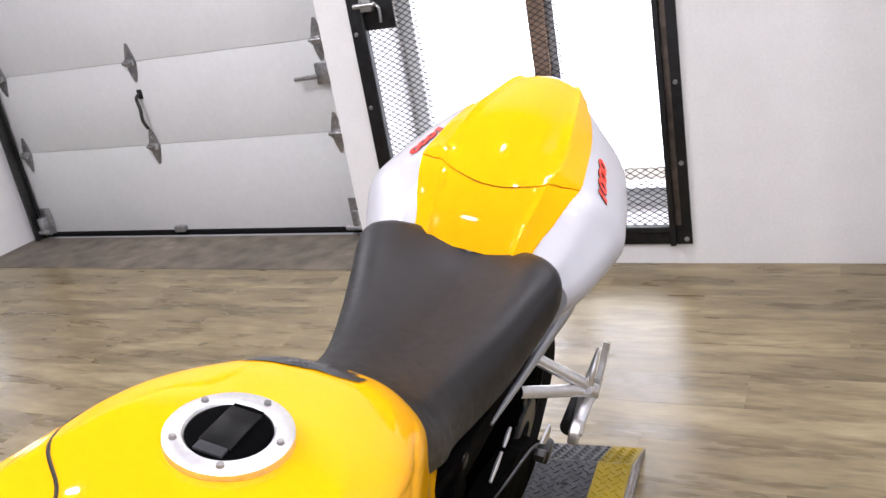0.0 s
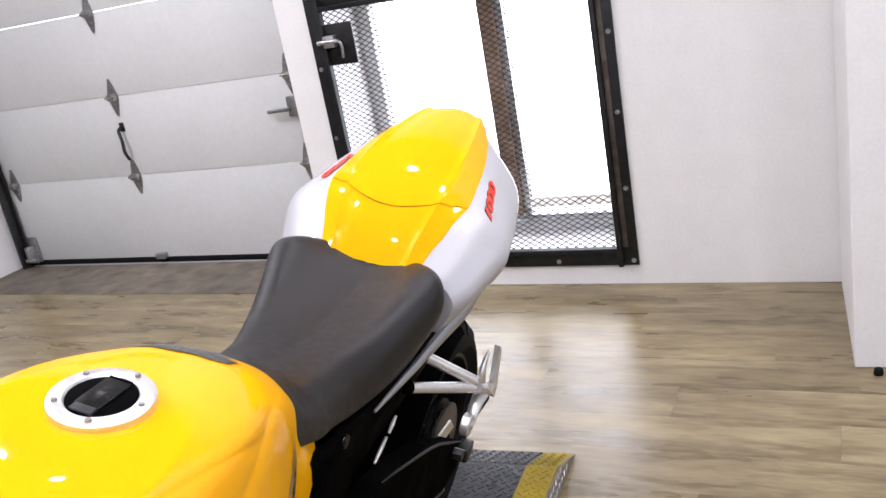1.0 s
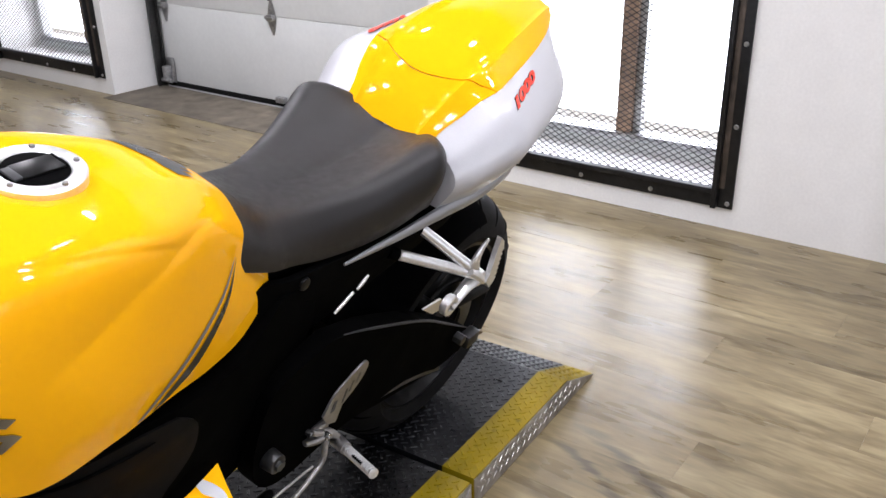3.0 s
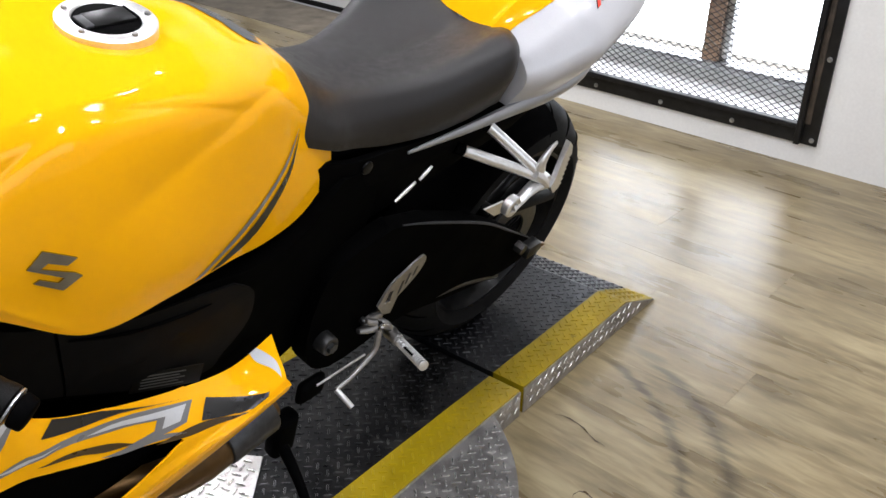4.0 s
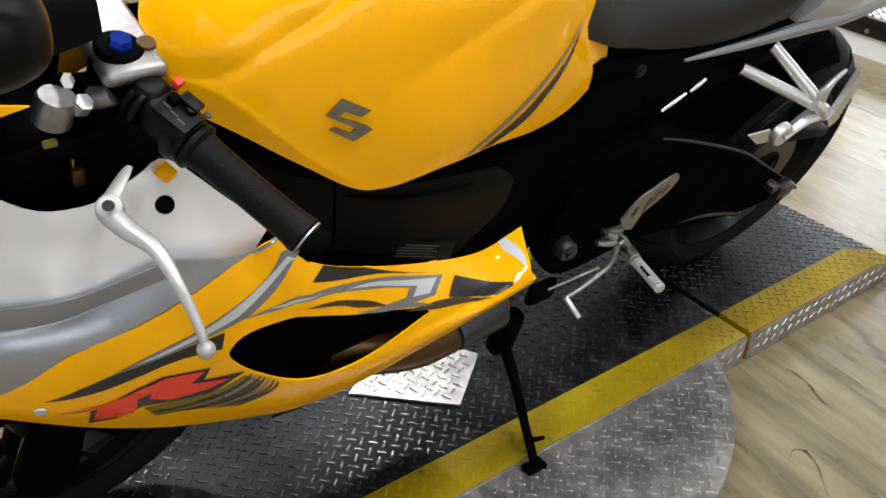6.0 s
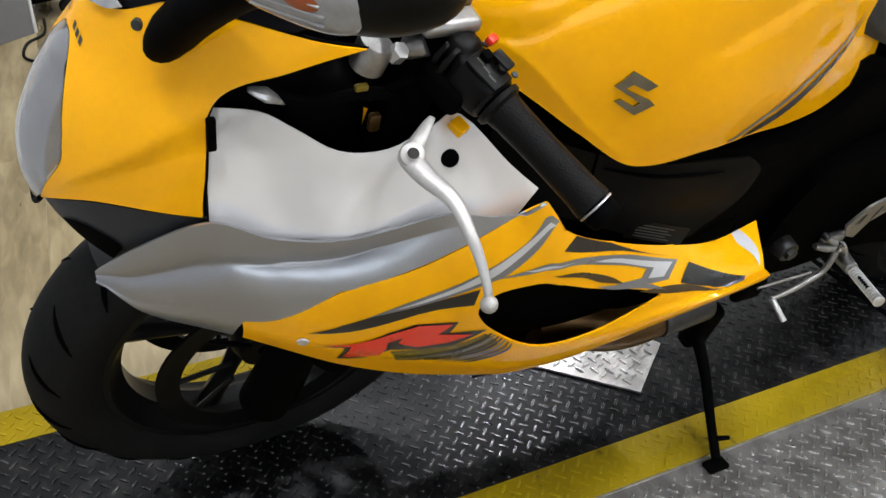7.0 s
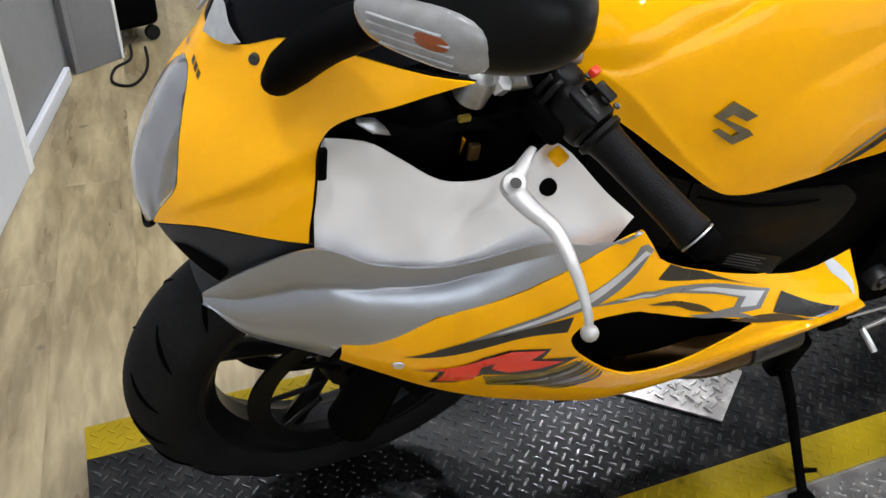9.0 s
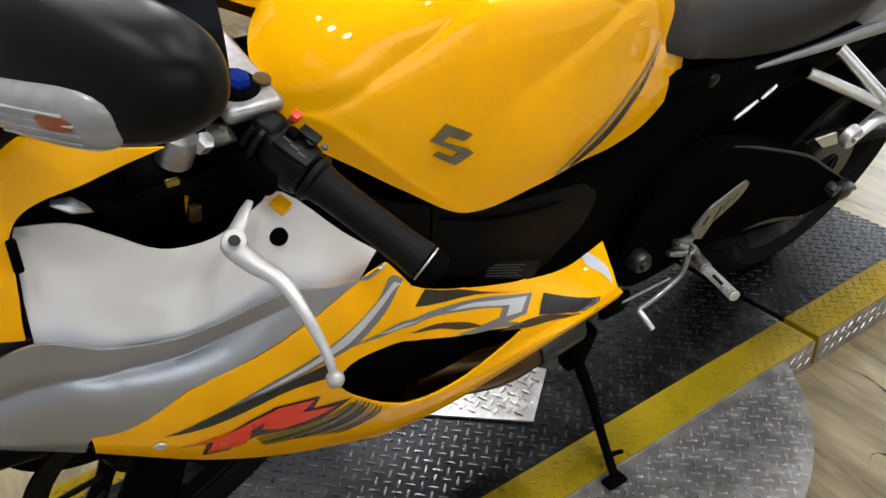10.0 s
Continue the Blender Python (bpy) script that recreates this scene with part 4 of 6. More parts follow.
decal("side_stripe", [(0.240, 0.99), (0.322, 0.89), (0.392, 0.755), (0.418, 0.61), (0.396, 0.775), (0.335, 0.925), (0.264, 0.99)], TANK, DECALBLACK, tank, "black tank stripe", 0.0014, (0, 3, 6), (1, -1))
decal("tank_graphic", [(0.35, 0.24), (0.38, 0.175), (0.40, 0.085), (0.42, 0.0), (0.370, 0.0), (0.36, 0.1)], TANK, DECALBLACK, tank, "black slashed graphic", 0.0014, (0, 3, 4), (-1,))
decal("tank_graphic", [(0.370, 0.0), (0.42, 0.0), (0.418, 0.05), (0.398, 0.06), (0.42, 0.09), (0.392, 0.10), (0.402, 0.145), (0.376, 0.135), (0.37, 0.07)], TANK, DECALBLACK, tank, "black slashed graphic", 0.0014)
# front edge seam of the tank cover
b = tube([tuple(np.array([-1, 1, 1]) * TANK.at(y, v, 0.0)) for y, v in ((0.25, 0.43), (0.204, 0.385), (0.147, 0.26), (0.107, 0.16), (0.08, 0.12))], 0.0016, 6)
part("cover_seam", b, DECALBLACK, tank, "thin dark cover seam")

# seat and tail
seat = part("rider_seat", skin(SEAT, 0.428, 0.876, 0, 1, 60, 32, 0, True, 1, 0.003, 1), VINYL, bike, "dark grey vinyl rider seat")
tail = part("tail_fairing", skin(TAIL, 0.865, 1.318, 0, 1, 44, 32, 0, True, 1, 0.003, 1), PEARL, bike, "pearl white tail fairing")
for f0, f1, name, label in ((0.868, 0.9835, "cowl_base", "glossy yellow cowl base"), (0.9845, 1.312, "seat_cowl", "glossy yellow single-seat cowl")):
    b = bmesh.new()
    rows = []
    for i in range(25):
        t = i / 24
        line = []
        for j in range(-14, 15):
            q = abs(j) / 14
            curve = 0.05 * (1 - q * q)
            y0 = f0 - (curve if f0 > 0.9 else 0)
            y1 = f1 - (curve if f1 < 1.2 else 0)
            y = max(0.8665, y0 + (y1 - y0) * t)
            vmax = float(np.interp(y, [0.86, 0.872, 0.92, 0.99, 1.14, 1.24, 1.29, 1.312], [0.36, 0.40, 0.45, 0.48, 0.48, 0.48, 0.44, 0.34]))
            rise = 0.004 + (0.002 if name == "seat_cowl" else 0.0) + 0.0065 * math.exp(-((q - 0.74) / 0.06) ** 2)
            p = TAIL.at(min(y, 1.317), q * vmax, rise if q < 0.999 else 0.001)
            line.append(b.verts.new((p[0] * (1 if j >= 0 else -1), p[1], p[2])))
        rows.append(line)
    for r0, r1 in zip(rows, rows[1:]):
        for j in range(28):
            b.faces.new((r0[j], r0[j + 1], r1[j + 1], r1[j]))
    bmesh.ops.recalc_face_normals(b, faces=b.faces[:])
    thicken(b, 0.003)
    part(name, b, YELLOW, tail, label)


def numerals(out, grow, mat, name, label, side):
    """The model number in slanted capitals, laid on the tail's flank."""
    cu = bpy.data.curves.new("numerals", "FONT")
    cu.body, cu.size, cu.shear, cu.offset, cu.space_character, cu.extrude = "1000", 1.0, 0.3, grow, 0.9, 0.0
    tmp = new("numerals", cu)
    me = bpy.data.meshes.new_from_object(tmp.evaluated_get(bpy.context.evaluated_depsgraph_get()))
    bpy.data.objects.remove(tmp)
    wide = max(v.co.x for v in me.vertices)
    b = bmesh.new()
    b.from_mesh(me)
    bmesh.ops.triangulate(b, faces=b.faces[:])
    for v in b.verts:
        f = v.co.x / wide
        y = 0.985 + 0.10 * f if side > 0 else 1.075 - 0.09 * f
        base = 0.600 - 0.034 * f if side > 0 else 0.515 + 0.035 * f
        p = TAIL.at(y, base - 0.056 * v.co.y, out)
        v.co = (p[0] * side, p[1], p[2])
    part(name, b, mat, tail, label, None, 0)
    bpy.data.meshes.remove(me)


for s in (1, -1):
    numerals(0.0012, 0.085, DECALBLACK, "number_outline", "black outline of the number", s)
    numerals(0.0022, 0.045, RED, "number", "red numerals 1000", s)
for s in (1, -1):
    b = tube([(s * 0.122, 0.645, 0.742), (s * 0.132, 0.76, 0.750), (s * 0.142, 0.87, 0.761), (s * 0.150, 0.97, 0.770), (s * 0.146, 1.08, 0.785), (s * 0.12, 1.18, 0.82)], [0.002, 0.006, 0.009, 0.011, 0.011, 0.004], 10, None, 1.4)
    part("tail_edge", b, SILVER, bike, "silver lower tail edge")



def grid(rows):
    b = bmesh.new()
    rows = [[b.verts.new(p) for p in line] for line in rows]
    for r0, r1 in zip(rows, rows[1:]):
        for j in range(len(r0) - 1):
            b.faces.new((r0[j], r0[j + 1], r1[j + 1], r1[j]))
    return b


# side fairings
open_loop = [(-0.100, 0.44), (-0.095, 0.39), (-0.077, 0.355), (-0.035, 0.335), (0.009, 0.305), (0.09, 0.31), (0.150, 0.375), (0.164, 0.43), (0.104, 0.54), (0.038, 0.615), (-0.005, 0.63), (-0.042, 0.61), (-0.08, 0.53)]
for s in (1, -1):
    fn = on(FAIR)
    outline = [(-0.034, 0.0), (0.0, 0.0), (0.075, 0.0), (0.19, 0.0), (0.28, 0.0), (0.352, 0.0), (0.335, 0.35), (0.316, 0.72), (0.2, 0.80), (0.08, 0.82), (-0.05, 0.82), (-0.15, 0.82), (-0.23, 0.80), (-0.331, 0.75), (-0.333, 0.56), (-0.245, 0.26), (-0.157, 0.18)]
    pan = sheet([smooth_loop(outline, (0, 1, 2, 3, 4, 5, 7, 13, 14), 4), smooth_loop(open_loop, (7,), 3)], fn, (0.018, 0.06), 0.003, s)
    side = part("side_fairing", pan, YELLOW, bike, "yellow side fairing with an air opening and graphics")
    rows = []
    for y in np.concatenate([np.linspace(-0.453, -0.34, 34), np.linspace(-0.336, -0.037, 60)]):
        lo = float(np.interp(y, [-.15, -.14, -.095, -.06, -.04, -.036], [0, 0, .045, .05, .015, 0]))
        hi = float(np.interp(y, [-.453, -.42, -.36, -.337, -.3355, -.245, -.157, -.036], [.60, .75, .76, .755, .56, .25, .174, .006]))
        mid = min(hi, 0.55)
        line = [lo + (mid - lo) * q / 44 for q in range(45)] + [mid + max(0.0004, hi - mid) * q / 8 for q in range(1, 9)]
        rows.append([tuple(np.array([s, 1, 1]) * FAIR.at(y, v, 0.0)) for v in line])
    b = grid(rows)
    face_out(b, s)
    thicken(b, 0.003)
    flank = part("fairing_flank", b, SILVER, bike, "silver painted fairing flank", None, 75)
    part("belly_pan", skin(FAIR, 0.02, 0.32, 0.83, 1.0, 18, 6, -0.002, False, s, 0.003), BLACK, bike, "black lower belly pan")
    # black sheet added 40 mm inside the fairing surface, behind the opening
    part("opening_sheet", skin(FAIR, -0.14, 0.2, 0.24, 0.72, 12, 8, -0.04, False, s, 0.004), BLACK, bike, "black sheet behind the fairing opening")
    decal("graphic_grey", [(-0.245, 0.423), (-0.191, 0.344), (-0.136, 0.293), (-0.089, 0.226), (-0.053, 0.143), (-0.036, 0.061), (-0.012, 0.003), (-0.037, 0.162), (-0.071, 0.268), (-0.094, 0.3), (-0.146, 0.343), (-0.201, 0.386)], FAIR, DECALGREY, side, "grey swoosh graphic", 0.0008, (0, 5, 6), (s,))
    decal("graphic_silver", [(-0.191, 0.352), (-0.135, 0.302), (-0.086, 0.224), (-0.049, 0.135), (-0.029, 0.069), (-0.018, 0.05), (-0.045, 0.153), (-0.081, 0.254), (-0.105, 0.292), (-0.158, 0.339)], FAIR, DECALWHITE, side, "pale silver swoosh graphic", 0.0014, (0, 4, 5), (s,))
    decal("graphic_grey", [(-0.089, 0.29), (-0.034, 0.25), (0.038, 0.115), (0.114, 0.078), (0.194, 0.156), (0.175, 0.318), (0.136, 0.315), (0.09, 0.282), (0.131, 0.266), (0.138, 0.197), (0.096, 0.153), (0.03, 0.167), (-0.032, 0.274)], FAIR, DECALGREY, side, "grey hooked graphic", 0.0009, (0, 4, 5, 7, 8, 9), (s,))
    decal("graphic_silver", [(-0.057, 0.269), (-0.03, 0.253), (0.019, 0.163), (-0.029, 0.265)], FAIR, DECALWHITE, side, "pale silver line graphic", 0.0015, (0, 2), (s,))
    decal("graphic_silver", [(0.048, 0.137), (0.095, 0.103), (0.183, 0.17), (0.167, 0.287), (0.141, 0.275), (0.15, 0.196), (0.095, 0.136)], FAIR, DECALWHITE, side, "pale silver hooked graphic", 0.0015, (0, 2, 3, 4, 5), (s,))
    decal("graphic_black", [(-0.013, 0.276), (0.032, 0.215), (0.074, 0.223), (0.102, 0.281), (0.062, 0.262), (0.033, 0.245)], FAIR, DECALBROWN, side, "dark brown arc graphic", 0.001, (0, 3), (s,))
    decal("graphic_grey", [(0.059, 0.289), (0.109, 0.289), (0.146, 0.324), (0.171, 0.39), (0.128, 0.334), (0.082, 0.31)], FAIR, DECALGREY, side, "grey curved stripe", 0.001, (0, 3), (s,))
    decal("graphic_black", [(0.128, 0.357), (0.191, 0.376), (0.234, 0.467), (0.279, 0.645), (0.226, 0.484), (0.173, 0.423)], FAIR, DECALBROWN, side, "dark tapering streak", 0.001, (0, 3), (s,))
    decal("graphic_black", [(-0.274, 0.495), (-0.223, 0.388), (-0.163, 0.353), (-0.104, 0.322), (-0.108, 0.39), (-0.167, 0.392)], FAIR, DECALBLACK, side, "black dart graphic", 0.001, (0, 3, 4), (s,))
    decal("graphic_black", [(-0, 0.121), (0.018, 0.002), (0.073, 0), (0.183, 0.111), (0.094, 0.046)], FAIR, DECALBLACK, side, "black wedge graphic", 0.001, (0, 1, 3), (s,))
    decal("graphic_black", [(0.194, 0.366), (0.213, 0.197), (0.296, 0.507), (0.279, 0.616), (0.239, 0.464)], FAIR, DECALBLACK, side, "black block graphic", 0.0014, None, (s,))
    decal("graphic_white", [(0.309, 0), (0.322, 0), (0.328, 0.193), (0.329, 0.338), (0.321, 0.471), (0.318, 0.334), (0.308, 0.163)], FAIR, PEARL, side, "white rear corner graphic", 0.001, (0, 1, 4), (s,))
    decal("graphic_olive", [(-0.188, 0.641), (-0.145, 0.619), (-0.114, 0.596), (-0.084, 0.551), (-0.064, 0.607), (-0.081, 0.654), (-0.118, 0.7), (-0.175, 0.726)], FAIR, OLIVE, side, "olive shaded graphic", 0.0006, (0, 3, 7), (s,))
    decal("model_mark_edge", [(-0.267, 0.648), (-0.193, 0.469), (-0.168, 0.442), (-0.121, 0.46), (-0.128, 0.514), (-0.083, 0.528), (-0.12, 0.601), (-0.155, 0.616), (-0.189, 0.614), (-0.214, 0.716), (-0.238, 0.749), (-0.236, 0.594)], FAIR, DECALBLACK, side, "black edge of the model mark", 0.0012, None, (s,))
    decal("model_mark", [(-0.262, 0.6), (-0.192, 0.477), (-0.166, 0.449), (-0.127, 0.465), (-0.141, 0.512), (-0.1, 0.54), (-0.128, 0.573), (-0.162, 0.592), (-0.191, 0.534), (-0.198, 0.668), (-0.235, 0.719), (-0.23, 0.573)], FAIR, RED, side, "red slanted model mark", 0.002, None, (s,))
    decal("model_mark_cut", [(-0.193, 0.533), (-0.179, 0.508), (-0.184, 0.569), (-0.194, 0.575)], FAIR, DECALBLACK, side, "black cut in the mark", 0.0026, None, (s,))
    for k in range(7):
        a, c = 0.0155 * k, 0.0105 * k
        stripe = [(-0.193 + a, 0.711 + 0.002 * k), (-0.136 + 0.0092 * k, 0.658 + 0.0063 * k), (-0.095 + 0.0073 * k, 0.597 + 0.008 * k), (-0.077 + 0.0052 * k, 0.549 + c), (-0.075 + 0.0052 * k, 0.556 + c), (-0.092 + 0.0073 * k, 0.607 + 0.0077 * k), (-0.134 + 0.0093 * k, 0.670 + 0.006 * k)]
        decal("pin_stripe", stripe, FAIR, (DECALBLACK, DECALGREY, DECALBROWN)[k % 3], side, "thin curved pin stripe", 0.0011, (0, 3, 4), (s,))
    p0, p1 = FAIR.at(-0.278, 0.60, 0.001), FAIR.at(-0.278, 0.60, 0.0025)
    part("fairing_bolt", rod((s * p0[0], p0[1], p0[2]), (s * p1[0], p1[1], p1[2]), 0.0065, 0.0055, 16), ALU, side, "bright fairing bolt")

# upper fairing


NOSE_Z, NOSE_Y = [.64, .665, .71, .755, .80, .83, .86, .888, .913, .945, .985], [-.486, -.491, -.497, -.492, -.475, -.457, -.434, -.418, -.402, -.380, -.360]
NOSE_W, NOSE_BACK = [0, .012, .03, .055, .085, .112, .135, .152, .165, .175], [0, .002, .009, .022, .046, .078, .112, .150, .20, .27]


def nose(x, z, out=0.0):
    """The pointed nose: its middle line runs back as it rises, its sides sweep back; two creases fan out of the lower front corner."""
    a = abs(x)
    y = float(Surf.blend(np.array(NOSE_Z), np.array(NOSE_Y), z)) + float(Surf.blend(np.array(NOSE_W), np.array(NOSE_BACK), a))
    z1 = float(np.interp(a, [.055, .062, .107, .125, .145, .17], [.72, .732, .807, .864, .907, .95]))
    z2 = float(np.interp(a, [.055, .062, .106, .136, .17], [.715, .730, .788, .817, .85]))
    amount = 0.008 * min(1.0, max(0.0, (a - 0.06) / 0.05))
    if z > z1:
        out += amount * math.exp(-((z - z1) / 0.05) ** 2)
    elif z > z2:
        f = (z - z2) / max(0.001, z1 - z2)
        out += amount * f * f * (3 - 2 * f)
    side = min(1.0, a / 0.05) * 0.75
    return ((a + out * side) * (1 if x >= 0 else -1), y - out * math.sqrt(1 - side * side), z + 0.3 * out)


def inner_x(u, w):
    base = float(np.interp(u, [-.36, -.30, -.23, -.14, -.03], [.151, .166, .182, .192, .196]))
    dent = 0.0012 * math.sin(17 * u + 5 * w) + 0.0005 * math.sin(30 * w - 26 * u)
    lean = 0.45 * (w - 0.735) + 0.004
    return base - lean + dent


for s in (1, -1):
    loop = [(0.037, 0.701), (0.085, 0.738), (0.118, 0.750), (0.146, 0.755), (0.141, 0.796), (0.134, 0.826), (0.125, 0.855), (0.124, 0.873), (0.131, 0.889), (0.141, 0.902), (0.150, 0.918), (0.157, 0.930), (0.134, 0.932), (0.10, 0.931), (0.067, 0.926), (0.052, 0.910), (0.037, 0.901), (0.020, 0.897), (0.0, 0.898), (0.0, 0.864), (0.010, 0.862), (0.024, 0.848), (0.038, 0.830), (0.050, 0.810), (0.059, 0.787), (0.062, 0.760)]
    ring = smooth_loop(loop, (0, 3, 11, 18, 19), 4)
    upf = part("upper_fairing", sheet([ring], nose, (0.004, 0.005), 0.003, s), YELLOW, bike, "yellow upper fairing")
    part("fairing_liner", sheet([ring], lambda u, w: nose(u, w, -0.006), (0.012, 0.02), 0.002, s), BLACK, upf, "black inner liner")
    loop = [(0.038, 0.698), (0.085, 0.734), (0.118, 0.746), (0.147, 0.752), (0.125, 0.715), (0.109, 0.682), (0.092, 0.652), (0.066, 0.674)]
    trim = part("inlet_trim", sheet([smooth_loop(loop, (0, 3, 6), 3)], lambda u, w: nose(u, w, -0.003), (0.012, 0.012), 0.003, s), GREYPLASTIC, bike, "dark grey air inlet trim")
    loop = [(0.060, 0.692), (0.082, 0.700), (0.104, 0.688), (0.094, 0.660), (0.070, 0.678)]
    part("inlet_mouth", sheet([smooth_loop(loop, (0, 3), 3)], lambda u, w: nose(u, w, -0.0005), (0.012, 0.012), 0.001, s), BLACK, trim, "black air inlet mouth")
    loop = [(-0.343, 0.842), (-0.30, 0.84), (-0.27, 0.825), (-0.235, 0.806), (-0.19, 0.805), (-0.15, 0.822), (-0.12, 0.830), (-0.068, 0.778), (-0.034, 0.748), (-0.08, 0.712), (-0.14, 0.718), (-0.20, 0.724), (-0.26, 0.726), (-0.31, 0.730), (-0.352, 0.742)]
    pnl = part("inner_panel", sheet([smooth_loop(loop, (0, 8, 14), 4)], lambda u, w: (inner_x(u, w), u, w), (0.009, 0.009), 0.002, s), PANEL, bike, "polished aluminium inner fairing panel")
    x0 = inner_x(-0.132, 0.793)
    part("rubber_plug", rod((s * (x0 - 0.002), -0.132, 0.792), (s * (x0 + 0.005), -0.132, 0.795), 0.0095, 0.008, 18, None, 0.002), BLACK, pnl, "black rubber plug")
    part("panel_clip", box(0.006, 0.008, 0.035, (s * 0.146, -0.347, 0.853), 0.002), BLACK, pnl, "black clip")
    p, q = nose(s * 0.062, 0.902, -0.001), nose(s * 0.062, 0.902, 0.003)
    part("screen_bolt", rod(p, q, 0.0055, 0.0045, 12), STEELDARK, upf, "dark screen bolt")
    for k in range(3):
        x0, z0 = 0.010 + 0.0065 * k, 0.8745 - 0.003 * k
        bar = [(x0, z0), (x0 + 0.0045, z0 - 0.002), (x0 + 0.0055, z0 - 0.008), (x0 + 0.001, z0 - 0.006)]
        part("letter_bar", sheet([bar], lambda u, w: nose(u, w, 0.001), (0.02, 0.02), 0.0, s), DECALBROWN, upf, "small dark lettering bar", None, 0)

# headlamp lens across the nose, a yellow cap over it and the screen above




half = smooth_loop([(0.0, 0.664), (0.018, 0.678), (0.036, 0.700), (0.061, 0.759), (0.058, 0.787), (0.049, 0.810), (0.037, 0.830), (0.023, 0.848), (0.010, 0.861), (0.0, 0.863)], (0, 2, 9), 3)
half = [tuple(p) for p in half if p[0] >= 0]
half = half[:half.index(max(half, key=lambda p: p[1])) + 1]
leaf = half + [(-x, z) for x, z in half[-2:0:-1]]
lamp_ob = part("headlamp", sheet([leaf], lambda u, w: nose(u, w, 0.0), (0.006, 0.010), 0.002), CLEARLENS, bike, "clear headlamp lens over a grey reflector")
lamp_ob.visible_shadow = False
part("reflector", sheet([[(x * 0.94, 0.766 + (z - 0.766) * 0.95) for x, z in leaf]], lambda u, w: nose(u, w, -0.009 + 0.006 * math.cos(abs(u) * 160 + 25 * w)), (0.003, 0.008)), LAMPGREY, lamp_ob, "silver grey reflector")
# dark rubber edge under the lamp
part("lamp_seal", tube([nose(x, z, 0.001) for x, z in ((-0.036, 0.699), (-0.018, 0.677), (0.0, 0.664), (0.018, 0.677), (0.036, 0.699))], 0.003, 8), BLACK, lamp_ob, "black lamp seal")

side_to_side = np.linspace(-1, 1, 33)


def screen(f, t):
    a = abs(t)
    base = nose(float(np.interp(a, [0, .15, .3, .45, .6, .8, 1], [0, .02, .037, .054, .070, .10, .134])), float(np.interp(a, [0, .15, .3, .45, .6, .8, 1], [.900, .899, .903, .912, .928, .933, .934])), 0.001)
    base = Vector((base[0] if t >= 0 else -base[0], base[1], base[2]))
    ang = t * 1.45
    high = Vector((0.143 * math.sin(ang) / math.sin(1.45), -0.165, 1.087 - 0.12 * (1 - math.cos(ang)) / (1 - math.cos(1.45))))
    return base * (1 - f) + high * f + Vector((0, 0, 0.045 * math.sin(math.pi * f) * math.sqrt(max(0, 1 - t * t))))


b = grid([[screen(f, t) for t in side_to_side] for f in np.linspace(0, 1, 17)])
thicken(b, 0.003)
scr = part("windscreen", b, SMOKE, bike, "dark smoked windscreen")
for s in (1, -1):
    b = sheet([smooth_loop([(0.014, 0.899), (0.004, 0.926), (0.015, 0.925), (0.029, 0.916), (0.046, 0.910), (0.037, 0.903)], (0, 1, 4), 3)], lambda u, w: nose(u, w, 0.008), (0.008, 0.008), 0.003, s)
    part("marker_lens", b, FROST, scr, "clear lens in the screen corner")
part("dash_housing", box(0.17, 0.10, 0.09, (0, -0.27, 0.90), 0.03, 4), BLACK, bike, "black instrument cluster housing")
part("intake_duct", box(0.20, 0.10, 0.11, (0, -0.235, 0.775), 0.03, 4), BLACK, bike, "black intake duct")
part("air_intake_trunk", box(0.18, 0.12, 0.12, (0, -0.29, 0.80), 0.035, 4), BLACK, bike, "black intake trunking behind the nose")

